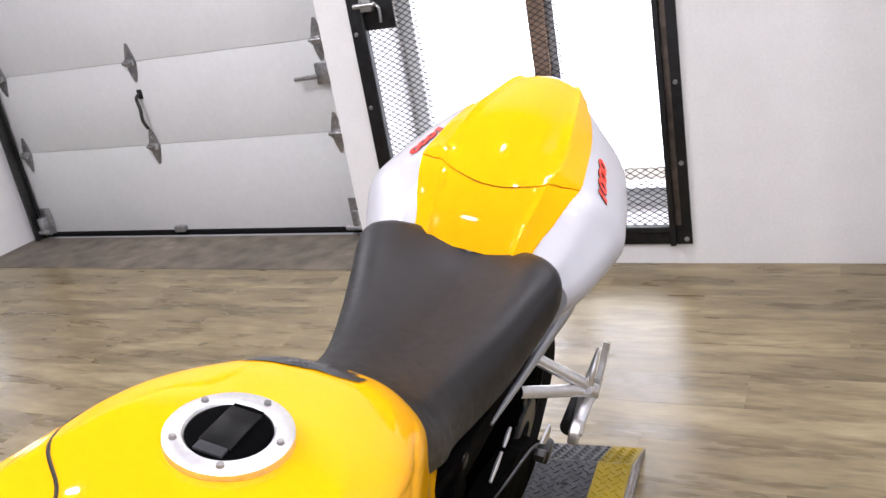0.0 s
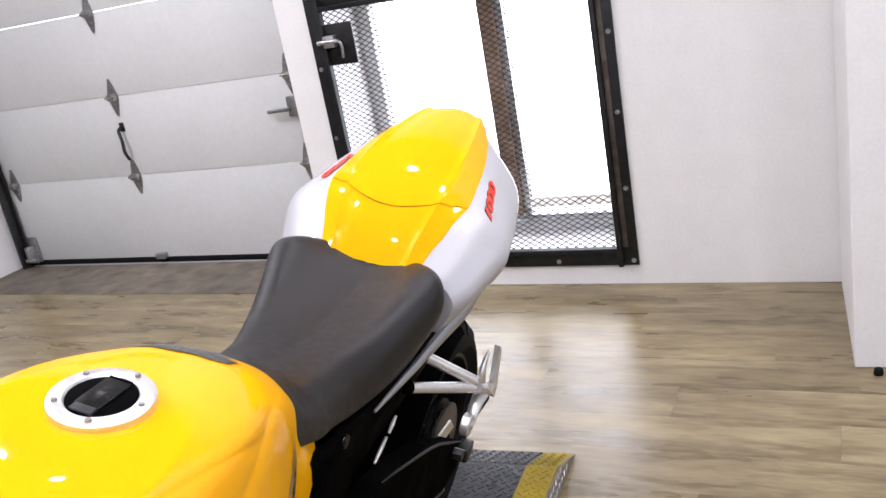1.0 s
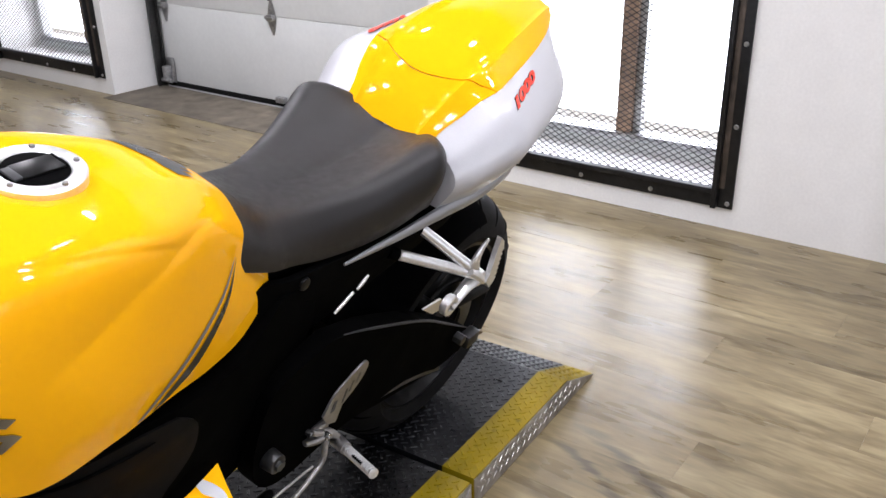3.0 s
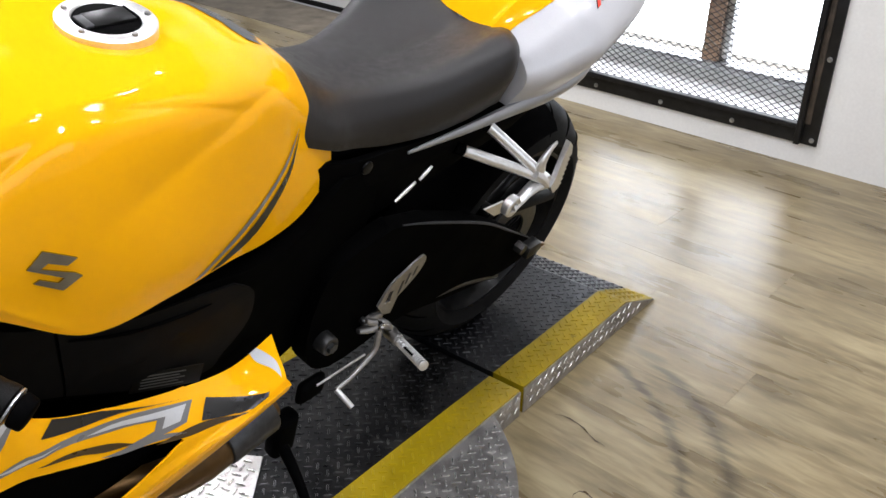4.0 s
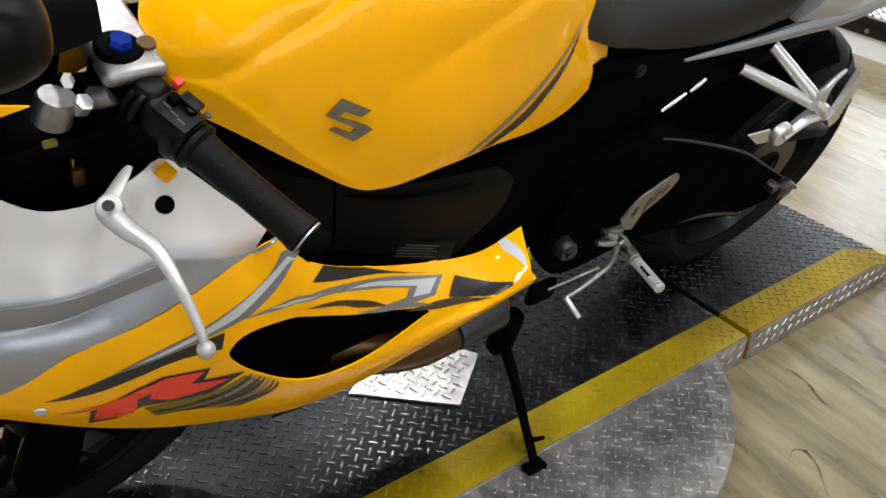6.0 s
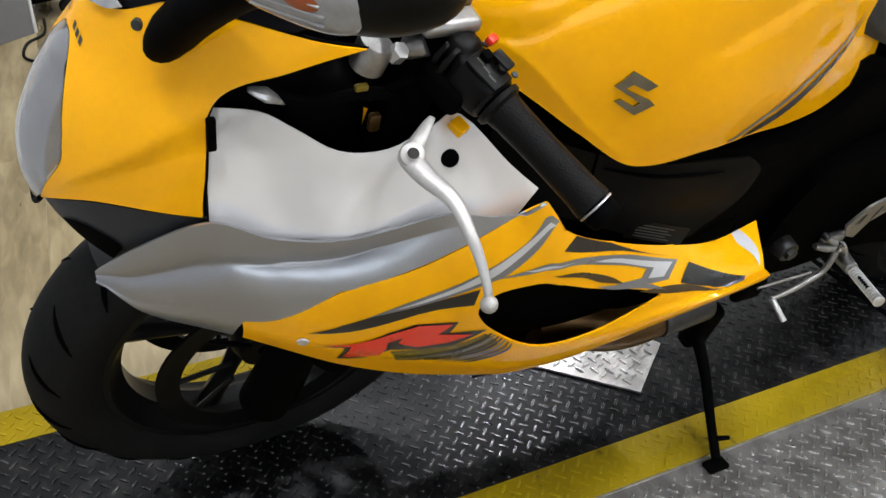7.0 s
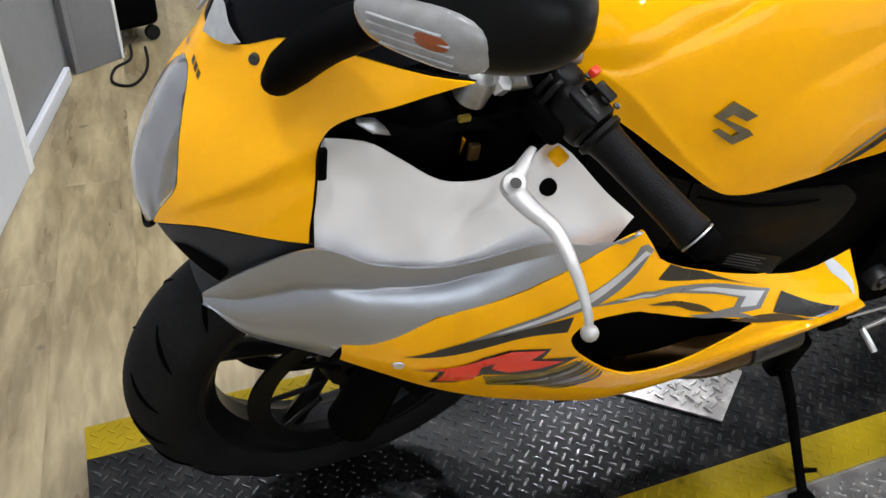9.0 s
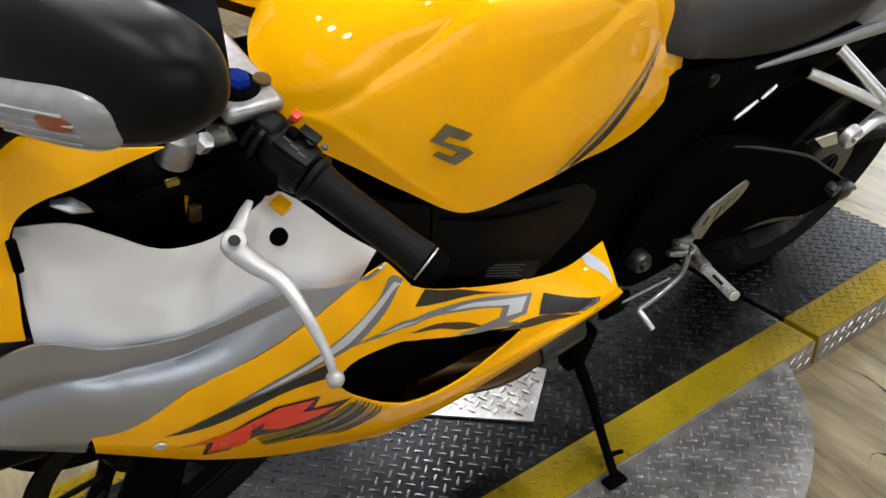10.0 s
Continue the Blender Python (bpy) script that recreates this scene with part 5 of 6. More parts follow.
# controls
for s in (1, -1):
    g0, g1 = Vector((s * 0.180, -0.111, 0.873)), Vector((s * 0.283, -0.055, 0.834))
    ax = (g1 - g0).normalized()
    b = rod(g0 - ax * 0.09, g1 + ax * 0.002, 0.011, None, 14)
    bar = part("clip_on_bar", b, BLACK, bike, "black clip-on handlebar")
    b = lathe(g0, g1, [(0, 0.019), (0.012, 0.0225), (0.05, 0.0225), (0.075, 0.0180), (0.16, 0.0168), (0.5, 0.0160), (0.88, 0.0166), (0.95, 0.0178), (0.99, 0.0178), (1, 0.016)], 32)
    grip = part("grip", b, GRIP, bar, "black rubber grip with a worn sheen")
    b = rod(g1 + ax * 0.001, g1 + ax * 0.0028, 0.0174, 0.0174, 24)
    end = part("end_ring", b, GALV, bar, "thin bright ring")
    part("bar_end", rod(g1 + ax * 0.004, g1 + ax * 0.018, 0.0165, 0.015, 20, None, 0.003), BLACK, bar, "black bar-end weight")
    tm = ax.to_track_quat("X", "Z").to_matrix().to_4x4()
    b = box(0.052, 0.04, 0.046, (0, 0, 0), 0.013, 3)
    box(0.03, 0.03, 0.05, (-0.028, 0.004, 0.0), 0.01, 3, b)
    b.transform(Matrix.Translation(g0 - ax * 0.024) @ tm)
    sw = part("switch_housing", b, SATINBLACK, bar, "black switch housing")
    def at_bar(along, up, back):
        return Matrix.Translation(g0 - ax * along) @ tm @ Matrix.Translation((0, back, up))
    for along, r in ((0.004, 0.0215), (0.050, 0.0225), (0.060, 0.0195)):
        b = spin([(-0.003, 0.012), (-0.003, r - 0.001), (-0.002, r), (0.002, r), (0.003, r - 0.001), (0.003, 0.012)], 32, "X")
        part("housing_collar", b, SATINBLACK, sw, "", at_bar(along, 0, 0))
    part("switch_face", box(0.036, 0.026, 0.004, (0, 0, 0), 0.0015), SATINBLACK, sw, "raised switch face", at_bar(0.020, 0.0235, -s * 0.004))
    for k in range(3):
        part("print_bar", box(0.008, 0.0018, 0.0006, (0, 0, 0), 0.0002), LABELGREY, sw, "pale worn print", at_bar(0.012 + 0.009 * k, 0.0258, -s * (0.010 - 0.002 * k)))
    part("turn_switch", box(0.010, 0.010, 0.007, (0, 0, 0), 0.002), BLACK, sw, "black sliding switch", at_bar(0.030, 0.0275, s * 0.002))
    part("dip_switch", rod((0, 0, 0), (0, 0, 0.005), 0.0055, 0.005, 14, None, 0.001), SATINBLACK, sw, "round push button", at_bar(0.014, 0.0245, s * 0.006))
    for qx in (-0.018, 0.018):
        part("housing_screw", rod((qx, 0, 0), (qx, 0, 0.0015), 0.0035, 0.003, 10), STEELDARK, sw, "small steel screw", at_bar(0.022, 0.022, s * 0.016))
    b = box(0.008, 0.01, 0.008, (0, 0, 0), 0.002)
    part("horn_switch", b, RED, sw, "red switch", Matrix.Translation((s * 0.150, -0.110, 0.915)) @ tm)
    b = box(0.02, 0.012, 0.005, (0, 0, 0), 0.002)
    part("rocker_switch", b, SATINBLACK, sw, "black rocker switch", Matrix.Translation((s * 0.168, -0.106, 0.907)) @ tm)
    b = box(0.016, 0.014, 0.010, (0, 0, 0), 0.002)
    part("wire_plug", b, YELLOW, sw, "yellow wire plug", Matrix.Translation((s * 0.160, -0.128, 0.828)) @ tm)
    # lever and perch
    b = box(0.05, 0.03, 0.03, (0, 0, 0), 0.008, 3)
    b.transform(Matrix.Translation((s * 0.145, -0.142, 0.868)) @ tm)
    perch = part("lever_perch", b, BLACK, bar, "black lever perch")
    lv = [(s * 0.183, -0.180, 0.842), (s * 0.192, -0.190, 0.836), (s * 0.216, -0.183, 0.832), (s * 0.244, -0.170, 0.829), (s * 0.278, -0.165, 0.816), (s * 0.305, -0.161, 0.795), (s * 0.318, -0.160, 0.777)]
    b = tube(lv, [0.006, 0.0112, 0.0092, 0.0070, 0.0052, 0.0041, 0.0036], 14, None, 0.55)
    bmesh.ops.create_uvsphere(b, u_segments=16, v_segments=12, radius=0.0080, matrix=Matrix.Translation(lv[-1]))
    lever = part("lever", b, LEVER, bar, "cast aluminium ball-end lever")
    part("pivot_boss", rod((s * 0.189, -0.187, 0.830), (s * 0.195, -0.190, 0.842), 0.0120, 0.0110, 22, None, 0.002), LEVER, lever, "flat cast pivot boss")
    part("pivot_bolt", rod((s * 0.195, -0.190, 0.839), (s * 0.198, -0.191, 0.846), 0.006, 0.0052, 12), CHROME, lever, "bright pivot bolt")
    b = tube([(s * 0.190, -0.188, 0.838), (s * 0.184, -0.181, 0.845), (s * 0.172, -0.168, 0.850), (s * 0.166, -0.161, 0.852)], [0.0085, 0.0070, 0.0050, 0.003], 12, None, 0.35)
    part("perch_arm", b, LEVER, perch, "bare cast perch arm")
    part("adjuster", rod((s * 0.112, -0.170, 0.886), (s * 0.124, -0.155, 0.897), 0.0105, 0.0105, 18, None, 0.002), WORNALU, perch, "worn alloy cable adjuster")
    part("adjuster_nut", rod((s * 0.112, -0.196, 0.911), (s * 0.122, -0.190, 0.917), 0.007, 0.007, 6), CHROME, perch, "bright adjuster nut")
    # mirror
    stalk = tube([(s * 0.092, -0.368, 0.903), (s * 0.104, -0.360, 0.926), (s * 0.134, -0.344, 0.968), (s * 0.170, -0.328, 1.005), (s * 0.205, -0.312, 1.040)], [0.020, 0.026, 0.027, 0.024, 0.022], 16, None, 0.7)
    mirror = part("mirror", stalk, BLACK, bike, "black fairing mirror with a built-in indicator")
    mm = Matrix.Translation((s * 0.250, -0.290, 1.080)) @ pose(0, 0, 0, -10, s * -10, s * 36)
    b = bmesh.new()
    bmesh.ops.create_uvsphere(b, u_segments=36, v_segments=24, radius=1.0)
    for v in b.verts:
        x, y, z = v.co
        p = 2.6
        n = (abs(x) ** p + abs(y) ** p + abs(z) ** p) ** (1 / p)
        x, y, z = x / n, y / n, z / n
        v.co = (x * 0.078, y * (0.040 if y < 0 else 0.026), z * (0.044 - 0.008 * s * x))
    b.transform(mm)
    part("mirror_body", b, SATINBLACK, mirror, "black mirror body")
    b = bmesh.new()
    bmesh.ops.create_uvsphere(b, u_segments=28, v_segments=16, radius=1.0)
    for v in b.verts:
        x, y, z = v.co
        n = (abs(x) ** 3 + abs(y) ** 2.2 + abs(z) ** 3) ** (1 / 3)
        v.co = (x / n * 0.047, y / n * 0.012, z / n * (0.020 + 0.003 * s * x))
    lm = mm @ Matrix.Translation((s * -0.012, -0.033, -0.017)) @ pose(0, 0, 0, 18, 0, 0)
    b.transform(lm)
    lens = part("indicator_lens", b, LENSWHITE, mirror, "clear ribbed indicator lens")
    b = bmesh.new()
    bmesh.ops.create_uvsphere(b, u_segments=16, v_segments=10, radius=1.0, matrix=lm @ Matrix.Translation((s * 0.012, -0.0082, 0.003)) @ Matrix.Diagonal((0.017, 0.0046, 0.0085, 1)))
    part("bulb", b, ORANGE, lens, "amber indicator bulb")
    for k in range(4):
        b = box(0.060 - 0.006 * abs(k - 1.5), 0.0022, 0.0012, (s * (-0.004 + 0.002 * k), -0.0112, 0.010 - 0.0062 * k), 0.0005)
        b.transform(lm)
        part("lens_rib", b, FROST, lens, "frosted lens rib")

part("top_clamp", box(0.27, 0.055, 0.016, (0, -0.138, 0.916), 0.007, 3), WORNALU, bike, "grey alloy top fork clamp")
for s in (1, -1):
    b = rod((s * 0.10, -0.262, 0.33), (s * 0.104, -0.140, 0.915), 0.026, 0.026, 20)
    fork = part("fork_leg", b, FRAMEBLACK, bike, "black upside-down fork leg")
    part("fork_cap", rod((s * 0.104, -0.142, 0.922), (s * 0.105, -0.141, 0.929), 0.022, 0.02, 20, None, 0.003), BLACK, fork, "black fork cap")
    part("preload_adjuster", rod((s * 0.105, -0.141, 0.929), (s * 0.106, -0.140, 0.937), 0.011, 0.009, 6), BLUE, fork, "blue anodised adjuster")
    part("fork_lower", rod((s * 0.10, -0.285, 0.31), (s * 0.101, -0.235, 0.47), 0.034, 0.029, 20, None, 0.004), BLACK, fork, "black fork lower")
    b = box(0.04, 0.075, 0.11, (0, 0, 0), 0.014, 3)
    part("caliper", b, BLACK, fork, "black brake caliper", Matrix.Translation((s * 0.085, -0.19, 0.39)) @ pose(0, 0, 0, 35, 0, 0))
    part("tank_bolt", rod((s * 0.104, -0.120, 0.915), (s * 0.106, -0.119, 0.928), 0.009, 0.008, 12), BRONZE, bike, "bronze tank mounting bolt")
    part("cable_bracket", box(0.008, 0.012, 0.020, (s * 0.115, -0.191, 0.806), 0.003), BRONZE, bike, "bronze cable bracket")

# master cylinder cups, wires and clips behind the panel's upper edge
for s in (1, -1):
    cup = part("reservoir_cup", lathe((s * 0.112, -0.205, 0.872), (s * 0.114, -0.198, 0.898), [(0, 0.016), (0.8, 0.017), (1, 0.015)], 20), WORNALU, bike, "grey hydraulic reservoir cup")
    part("cup_nut", rod((s * 0.120, -0.184, 0.886), (s * 0.126, -0.180, 0.896), 0.009, 0.008, 6), ALU, cup, "bright nut")
    part("wiring", tube([(s * 0.10, -0.30, 0.86), (s * 0.118, -0.26, 0.845), (s * 0.122, -0.21, 0.85), (s * 0.115, -0.17, 0.835)], 0.006, 8), BLACK, bike, "black wiring loom")
    part("wiring_clip", box(0.006, 0.012, 0.006, (s * 0.124, -0.212, 0.859), 0.0015), OLIVE, bike, "olive cable clip")
    # small bright metal piece added to stand for a glint on a bracket
    part("glint_stay", tube([(s * 0.112, -0.308, 0.864), (s * 0.114, -0.293, 0.857), (s * 0.112, -0.276, 0.845)], [0.003, 0.009, 0.004], 8, None, 0.6), GALV, bike, "bare metal piece added as a bracket's glint behind the nose", None)

# frame, engine and running gear
frame_loop = [(-0.12, 0.86), (-0.04, 0.80), (0.08, 0.742), (0.20, 0.722), (0.40, 0.682), (0.52, 0.735), (0.60, 0.70), (0.60, 0.55), (0.54, 0.42), (0.44, 0.40), (0.40, 0.50), (0.34, 0.54), (0.27, 0.525), (0.12, 0.60), (0.0, 0.66), (-0.06, 0.72)]
cover_loop = [(0.38, 0.70), (0.47, 0.765), (0.54, 0.752), (0.64, 0.748), (0.80, 0.742), (0.97, 0.752), (1.10, 0.775), (1.14, 0.80), (1.10, 0.735), (0.95, 0.69), (0.80, 0.645), (0.66, 0.60), (0.55, 0.56), (0.42, 0.60)]
arm_loop = [(0.50, 0.57), (0.60, 0.60), (0.64, 0.604), (0.749, 0.57), (0.934, 0.484), (1.188, 0.323), (1.235, 0.275), (1.193, 0.245), (1.09, 0.25), (0.9, 0.295), (0.74, 0.34), (0.55, 0.34), (0.48, 0.42)]
for s in (1, -1):
    spar = part("frame_spar", sheet([smooth_loop(frame_loop, (0, 5), 4)], lambda u, w: (float(np.interp(u, [-.12, 0, .15, .3, .45, .6], [.085, .145, .168, .160, .135, .11])) - 0.10 * abs(w - 0.66), u, w), (0.03, 0.03), 0.03, s), FRAMEBLACK, bike, "black painted frame spar")
    spar_x = lambda u, w: float(np.interp(u, [-.12, 0, .15, .3, .45, .6], [.085, .145, .168, .160, .135, .11])) - 0.10 * abs(w - 0.66) + 0.006
    for loop in ([(-0.06, 0.800), (0.0, 0.765), (0.057, 0.742), (0.061, 0.640), (0.0, 0.668), (-0.05, 0.715)],
                 [(0.0605, 0.741), (0.12, 0.725), (0.20, 0.710), (0.29, 0.692), (0.325, 0.66), (0.33, 0.60), (0.29, 0.562), (0.26, 0.54), (0.14, 0.60), (0.0645, 0.638)]):
        cp = part("frame_cover", sheet([smooth_loop(loop, (0, 2, 3, 9 if len(loop) > 6 else 5), 4)], lambda u, w: (spar_x(u, w), u, w), (0.02, 0.02), 0.004, s), SPARBLACK, spar, "satin black frame cover")
    part("cover_lip", tube([(s * (spar_x(u, w) + 0.002), u, w) for u, w in ((0.07, 0.722), (0.13, 0.706), (0.20, 0.692), (0.25, 0.684))], [0.001, 0.0025, 0.0025, 0.001], 8), BLACK, spar, "raised cover lip")
    cov = part("subframe_cover", sheet([smooth_loop(cover_loop, (7,), 4)], lambda u, w: (float(np.interp(u, [.38, .5, .7, .95, 1.14], [.10, .108, .114, .118, .09])) - 0.25 * max(0, 0.70 - w), u, w), (0.03, 0.03), 0.012, s), BLACK, bike, "black textured side cover")
    part("cover_screw", rod((s * 0.100, 0.568, 0.735), (s * 0.114, 0.568, 0.735), 0.011, 0.011, 18, None, 0.002), GLOSSBLACK, cov, "recessed black screw")
    arm = part("swingarm_beam", sheet([smooth_loop(arm_loop, (1, 2, 3, 4, 5, 6, 7), 4)], lambda u, w: (0.130 + 0.012 * math.sin(4 * u), u, w), (0.04, 0.04), 0.035, s), FRAMEBLACK, bike, "black braced swingarm beam")
    part("chain_guard", tube([(s * 0.138, 0.66, 0.604), (s * 0.140, 0.75, 0.571), (s * 0.136, 0.934, 0.486), (s * 0.130, 1.06, 0.407), (s * 0.128, 1.188, 0.325)], [0.001, 0.0025, 0.003, 0.003, 0.001], 6), GREYPLASTIC, arm, "dark grey guard edge")
    part("axle_adjuster", box(0.03, 0.05, 0.035, (s * 0.13, 1.20, 0.292), 0.006), STEELDARK, arm, "steel chain adjuster block")
    part("adjuster_screw", rod((s * 0.13, 1.22, 0.288), (s * 0.13, 1.262, 0.274), 0.006, 0.006, 8), BRONZE, arm, "rusty adjuster screw")
part("engine", box(0.26, 0.42, 0.34, (0, 0.22, 0.42), 0.05, 4), FRAMEBLACK, bike, "black engine block behind the fairing")
part("air_box", box(0.16, 0.42, 0.2, (0, 0.08, 0.76), 0.04, 3), BLACK, bike, "black air box under the tank")
part("seat_base", box(0.15, 0.5, 0.09, (0, 0.68, 0.725), 0.03, 3), BLACK, bike, "black seat base tray")
part("shock", rod((0.0, 0.58, 0.62), (0.0, 0.56, 0.36), 0.04, 0.04, 20), BLACK, bike, "black rear shock")
hug = bmesh.new()
rows = []
for i in range(12):
    a = radians(20 + 120 * i / 18)
    rows.append([hug.verts.new((0.104 * math.sin(t) / math.sin(1.3), RA.y - (0.335 - 0.06 * (1 - math.cos(t))) * math.cos(a), RA.z + (0.335 - 0.06 * (1 - math.cos(t))) * math.sin(a))) for t in np.linspace(-1.3, 1.3, 13)])
for r0, r1 in zip(rows, rows[1:]):
    for j in range(12):
        hug.faces.new((r0[j], r0[j + 1], r1[j + 1], r1[j]))
thicken(hug, 0.003)
part("rear_hugger", hug, BLACK, bike, "black rear tyre hugger")
fend = bmesh.new()
rows = []
for i in range(17):
    a = radians(51 + 92 * i / 16)
    rows.append([fend.verts.new((FA.x + 0.064 * math.sin(t), FA.y - (0.303 - 0.05 * (1 - math.cos(t))) * math.cos(a), FA.z + (0.303 - 0.05 * (1 - math.cos(t))) * math.sin(a))) for t in np.linspace(-1.5, 1.5, 13)])
for r0, r1 in zip(rows, rows[1:]):
    for j in range(12):
        fend.faces.new((r0[j], r0[j + 1], r1[j + 1], r1[j]))
thicken(fend, 0.003)
part("front_fender", fend, GREYPLASTIC, bike, "dark grey plastic front fender")
# warning label on the frame, its words too small to read
lab = part("warning_label", box(0.002, 0.105, 0.026, (0, 0, 0), 0.0008), SATINBLACK, bike, "dark printed warning label", Matrix.Translation((0.171, 0.19, 0.592)) @ pose(0, 0, 0, -22, -12, 0))
for k in range(5):
    part("text_bar", box(0.001, 0.066 - 0.010 * (k % 2), 0.0014, (0.0012, -0.008 - 0.004 * (k % 2), 0.008 - 0.004 * k), 0.0003), LABELGREY, lab, "grey line of print")
# rearset
peg, tip = Vector((0.150, 0.690, 0.350)), Vector((0.264, 0.645, 0.389))
b = box(0.018, 0.050, 0.034, (0.140, 0.640, 0.400), 0.010, 3)
tube([(0.146, 0.600, 0.402), (0.150, 0.622, 0.398), (0.152, 0.648, 0.396), (0.150, 0.676, 0.374), (0.152, 0.692, 0.350)], [0.006, 0.010, 0.013, 0.010, 0.011], 12, b, 0.8)
tube([(0.146, 0.604, 0.428), (0.150, 0.620, 0.416), (0.152, 0.640, 0.404)], [0.005, 0.008, 0.008], 10, b, 0.7)
rearset = part("rearset_plate", b, WORNALU, bike, "cast aluminium rearset plate")
part("rearset_bolt", rod((0.150, 0.640, 0.402), (0.166, 0.640, 0.403), 0.0085, 0.0075, 6, None, 0.001), CHROME, rearset, "bright hexagon bolt")
part("rearset_bolt", rod((0.144, 0.603, 0.428), (0.156, 0.603, 0.429), 0.0065, 0.006, 6, None, 0.001), STEELDARK, rearset, "dark hexagon bolt")
blade = [(0.626, 0.452), (0.648, 0.492), (0.676, 0.506), (0.701, 0.519), (0.722, 0.523), (0.731, 0.507), (0.719, 0.482), (0.697, 0.463), (0.677, 0.449), (0.669, 0.412), (0.646, 0.422)]
slots = [[(0.672, 0.455), (0.678, 0.454), (0.684, 0.484), (0.677, 0.486)], [(0.686, 0.471), (0.691, 0.471), (0.698, 0.494), (0.692, 0.496)],
         [(0.702, 0.482), (0.707, 0.483), (0.713, 0.503), (0.708, 0.505)], [(0.644, 0.450), (0.656, 0.449), (0.659, 0.472), (0.650, 0.474)]]
part("heel_guard", sheet([smooth_loop(blade, (0, 8, 9, 10), 3)] + slots, lambda u, w: (0.155 + 0.02 * (w - 0.45), u, w), (0.02, 0.02), 0.004), WORNALU, rearset, "slotted aluminium heel guard")
part("peg_clevis", rod(peg, peg + (tip - peg) * 0.30, 0.0135, 0.0115, 16, None, 0.002), WORNALU, rearset, "cast peg clevis")
teeth = [(0, 0.0070), (0.05, 0.0090)]
for k in range(13):
    f = 0.08 + 0.066 * k
    teeth += [(f, 0.0082), (f + 0.012, 0.0096), (f + 0.038, 0.0096), (f + 0.050, 0.0082)]
b = lathe(peg + (tip - peg) * 0.28, tip, teeth + [(0.96, 0.0098), (0.99, 0.0098), (1, 0.008)], 16)
fp = part("foot_peg", b, ALU, rearset, "knurled aluminium foot peg")
ax = (tip - peg).normalized()
part("peg_slot", rod(peg + ax * 0.062 + Vector((0.003, -0.006, 0.006)), peg + ax * 0.092 + Vector((0.003, -0.006, 0.006)), 0.0038, 0.0038, 8), BLACK, fp, "dark slot in the peg")
b = tube([(0.160, 0.640, 0.394), (0.166, 0.637, 0.352), (0.168, 0.606, 0.329), (0.170, 0.575, 0.318), (0.170, 0.546, 0.311)], [0.0062, 0.0052, 0.0046, 0.0042, 0.0042], 10)
sh = part("shift_lever", b, WORNALU, rearset, "aluminium gear lever")
part("toe_peg", rod((0.170, 0.546, 0.311), (0.208, 0.551, 0.296), 0.0052, 0.0052, 14, None, 0.001), ALU, sh, "knurled toe peg")
part("shift_rod", rod((0.160, 0.503, 0.343), (0.160, 0.618, 0.344), 0.0024, 0.0024, 8), WORNALU, rearset, "thin bright linkage rod")
b = box(0.02, 0.06, 0.05, (0.15, 0.50, 0.33), 0.012, 3)
part("shift_arm", b, BLACK, bike, "black linkage arm")
b = rod((0.14, 0.512, 0.432), (0.164, 0.512, 0.434), 0.019, 0.017, 18, None, 0.002)
rod((0.163, 0.512, 0.434), (0.170, 0.512, 0.434), 0.010, 0.010, 6, b)
part("pivot_nut", b, STEELDARK, bike, "bare steel pivot nut")
for p, q in (((0.138, 0.621, 0.669), (0.139, 0.660, 0.692)), ((0.139, 0.669, 0.693), (0.139, 0.693, 0.710))):
    part("frame_edge", tube([p, (Vector(p) + Vector(q)) / 2, q], [0.0022, 0.0034, 0.0022], 8), ALU, bike, "bare aluminium frame edge")
part("drive_chain", tube([(0.118, 0.56, 0.345), (0.120, 0.75, 0.335), (0.118, 0.95, 0.30), (0.112, 1.12, 0.235)], 0.007, 8), STEELDARK, bike, "dark steel drive chain")
# passenger footrest bracket
hub = Vector((0.212, 0.943, 0.634))
b = rod((0.124, 0.800, 0.694), (0.206, 0.912, 0.655), 0.0095, 0.0100, 16)
rod((0.126, 0.852, 0.727), (0.206, 0.912, 0.667), 0.0095, 0.0100, 16, b)
br = part("footrest_bracket", b, ALU, bike, "silver passenger footrest bracket")
for q in ((0.124, 0.800, 0.694), (0.126, 0.852, 0.727)):
    part("tube_end", rod(q, Vector(q) + Vector((-0.012, -0.012, 0.004)), 0.0115, 0.0115, 14, None, 0.002), BLACK, br, "black rubber tube end")
b = tube([(0.206, 0.905, 0.664), (0.210, 0.924, 0.652), hub, (0.212, 0.962, 0.618)], [0.015, 0.018, 0.018, 0.010], 14, None, 0.6)
tube([(0.210, 0.926, 0.650), (0.212, 0.916, 0.680), (0.212, 0.926, 0.702), (0.212, 0.945, 0.716)], [0.016, 0.012, 0.008, 0.004], 12, b, 0.6)
tube([hub, (0.212, 0.910, 0.628), (0.212, 0.882, 0.613), (0.212, 0.862, 0.606)], [0.016, 0.012, 0.010, 0.011], 12, b, 0.7)
casting = part("bracket_casting", b, ALU, br, "silver cast bracket end")
part("bracket_boss", rod(hub + Vector((-0.010, 0, 0)), hub + Vector((0.010, 0, 0)), 0.018, 0.016, 22, None, 0.003), ALU, casting, "round cast boss")
part("bracket_hole", rod(hub + Vector((0.006, 0, 0)), hub + Vector((0.0112, 0, 0)), 0.0062, 0.0062, 16), BLACK, br, "dark bolt hole")
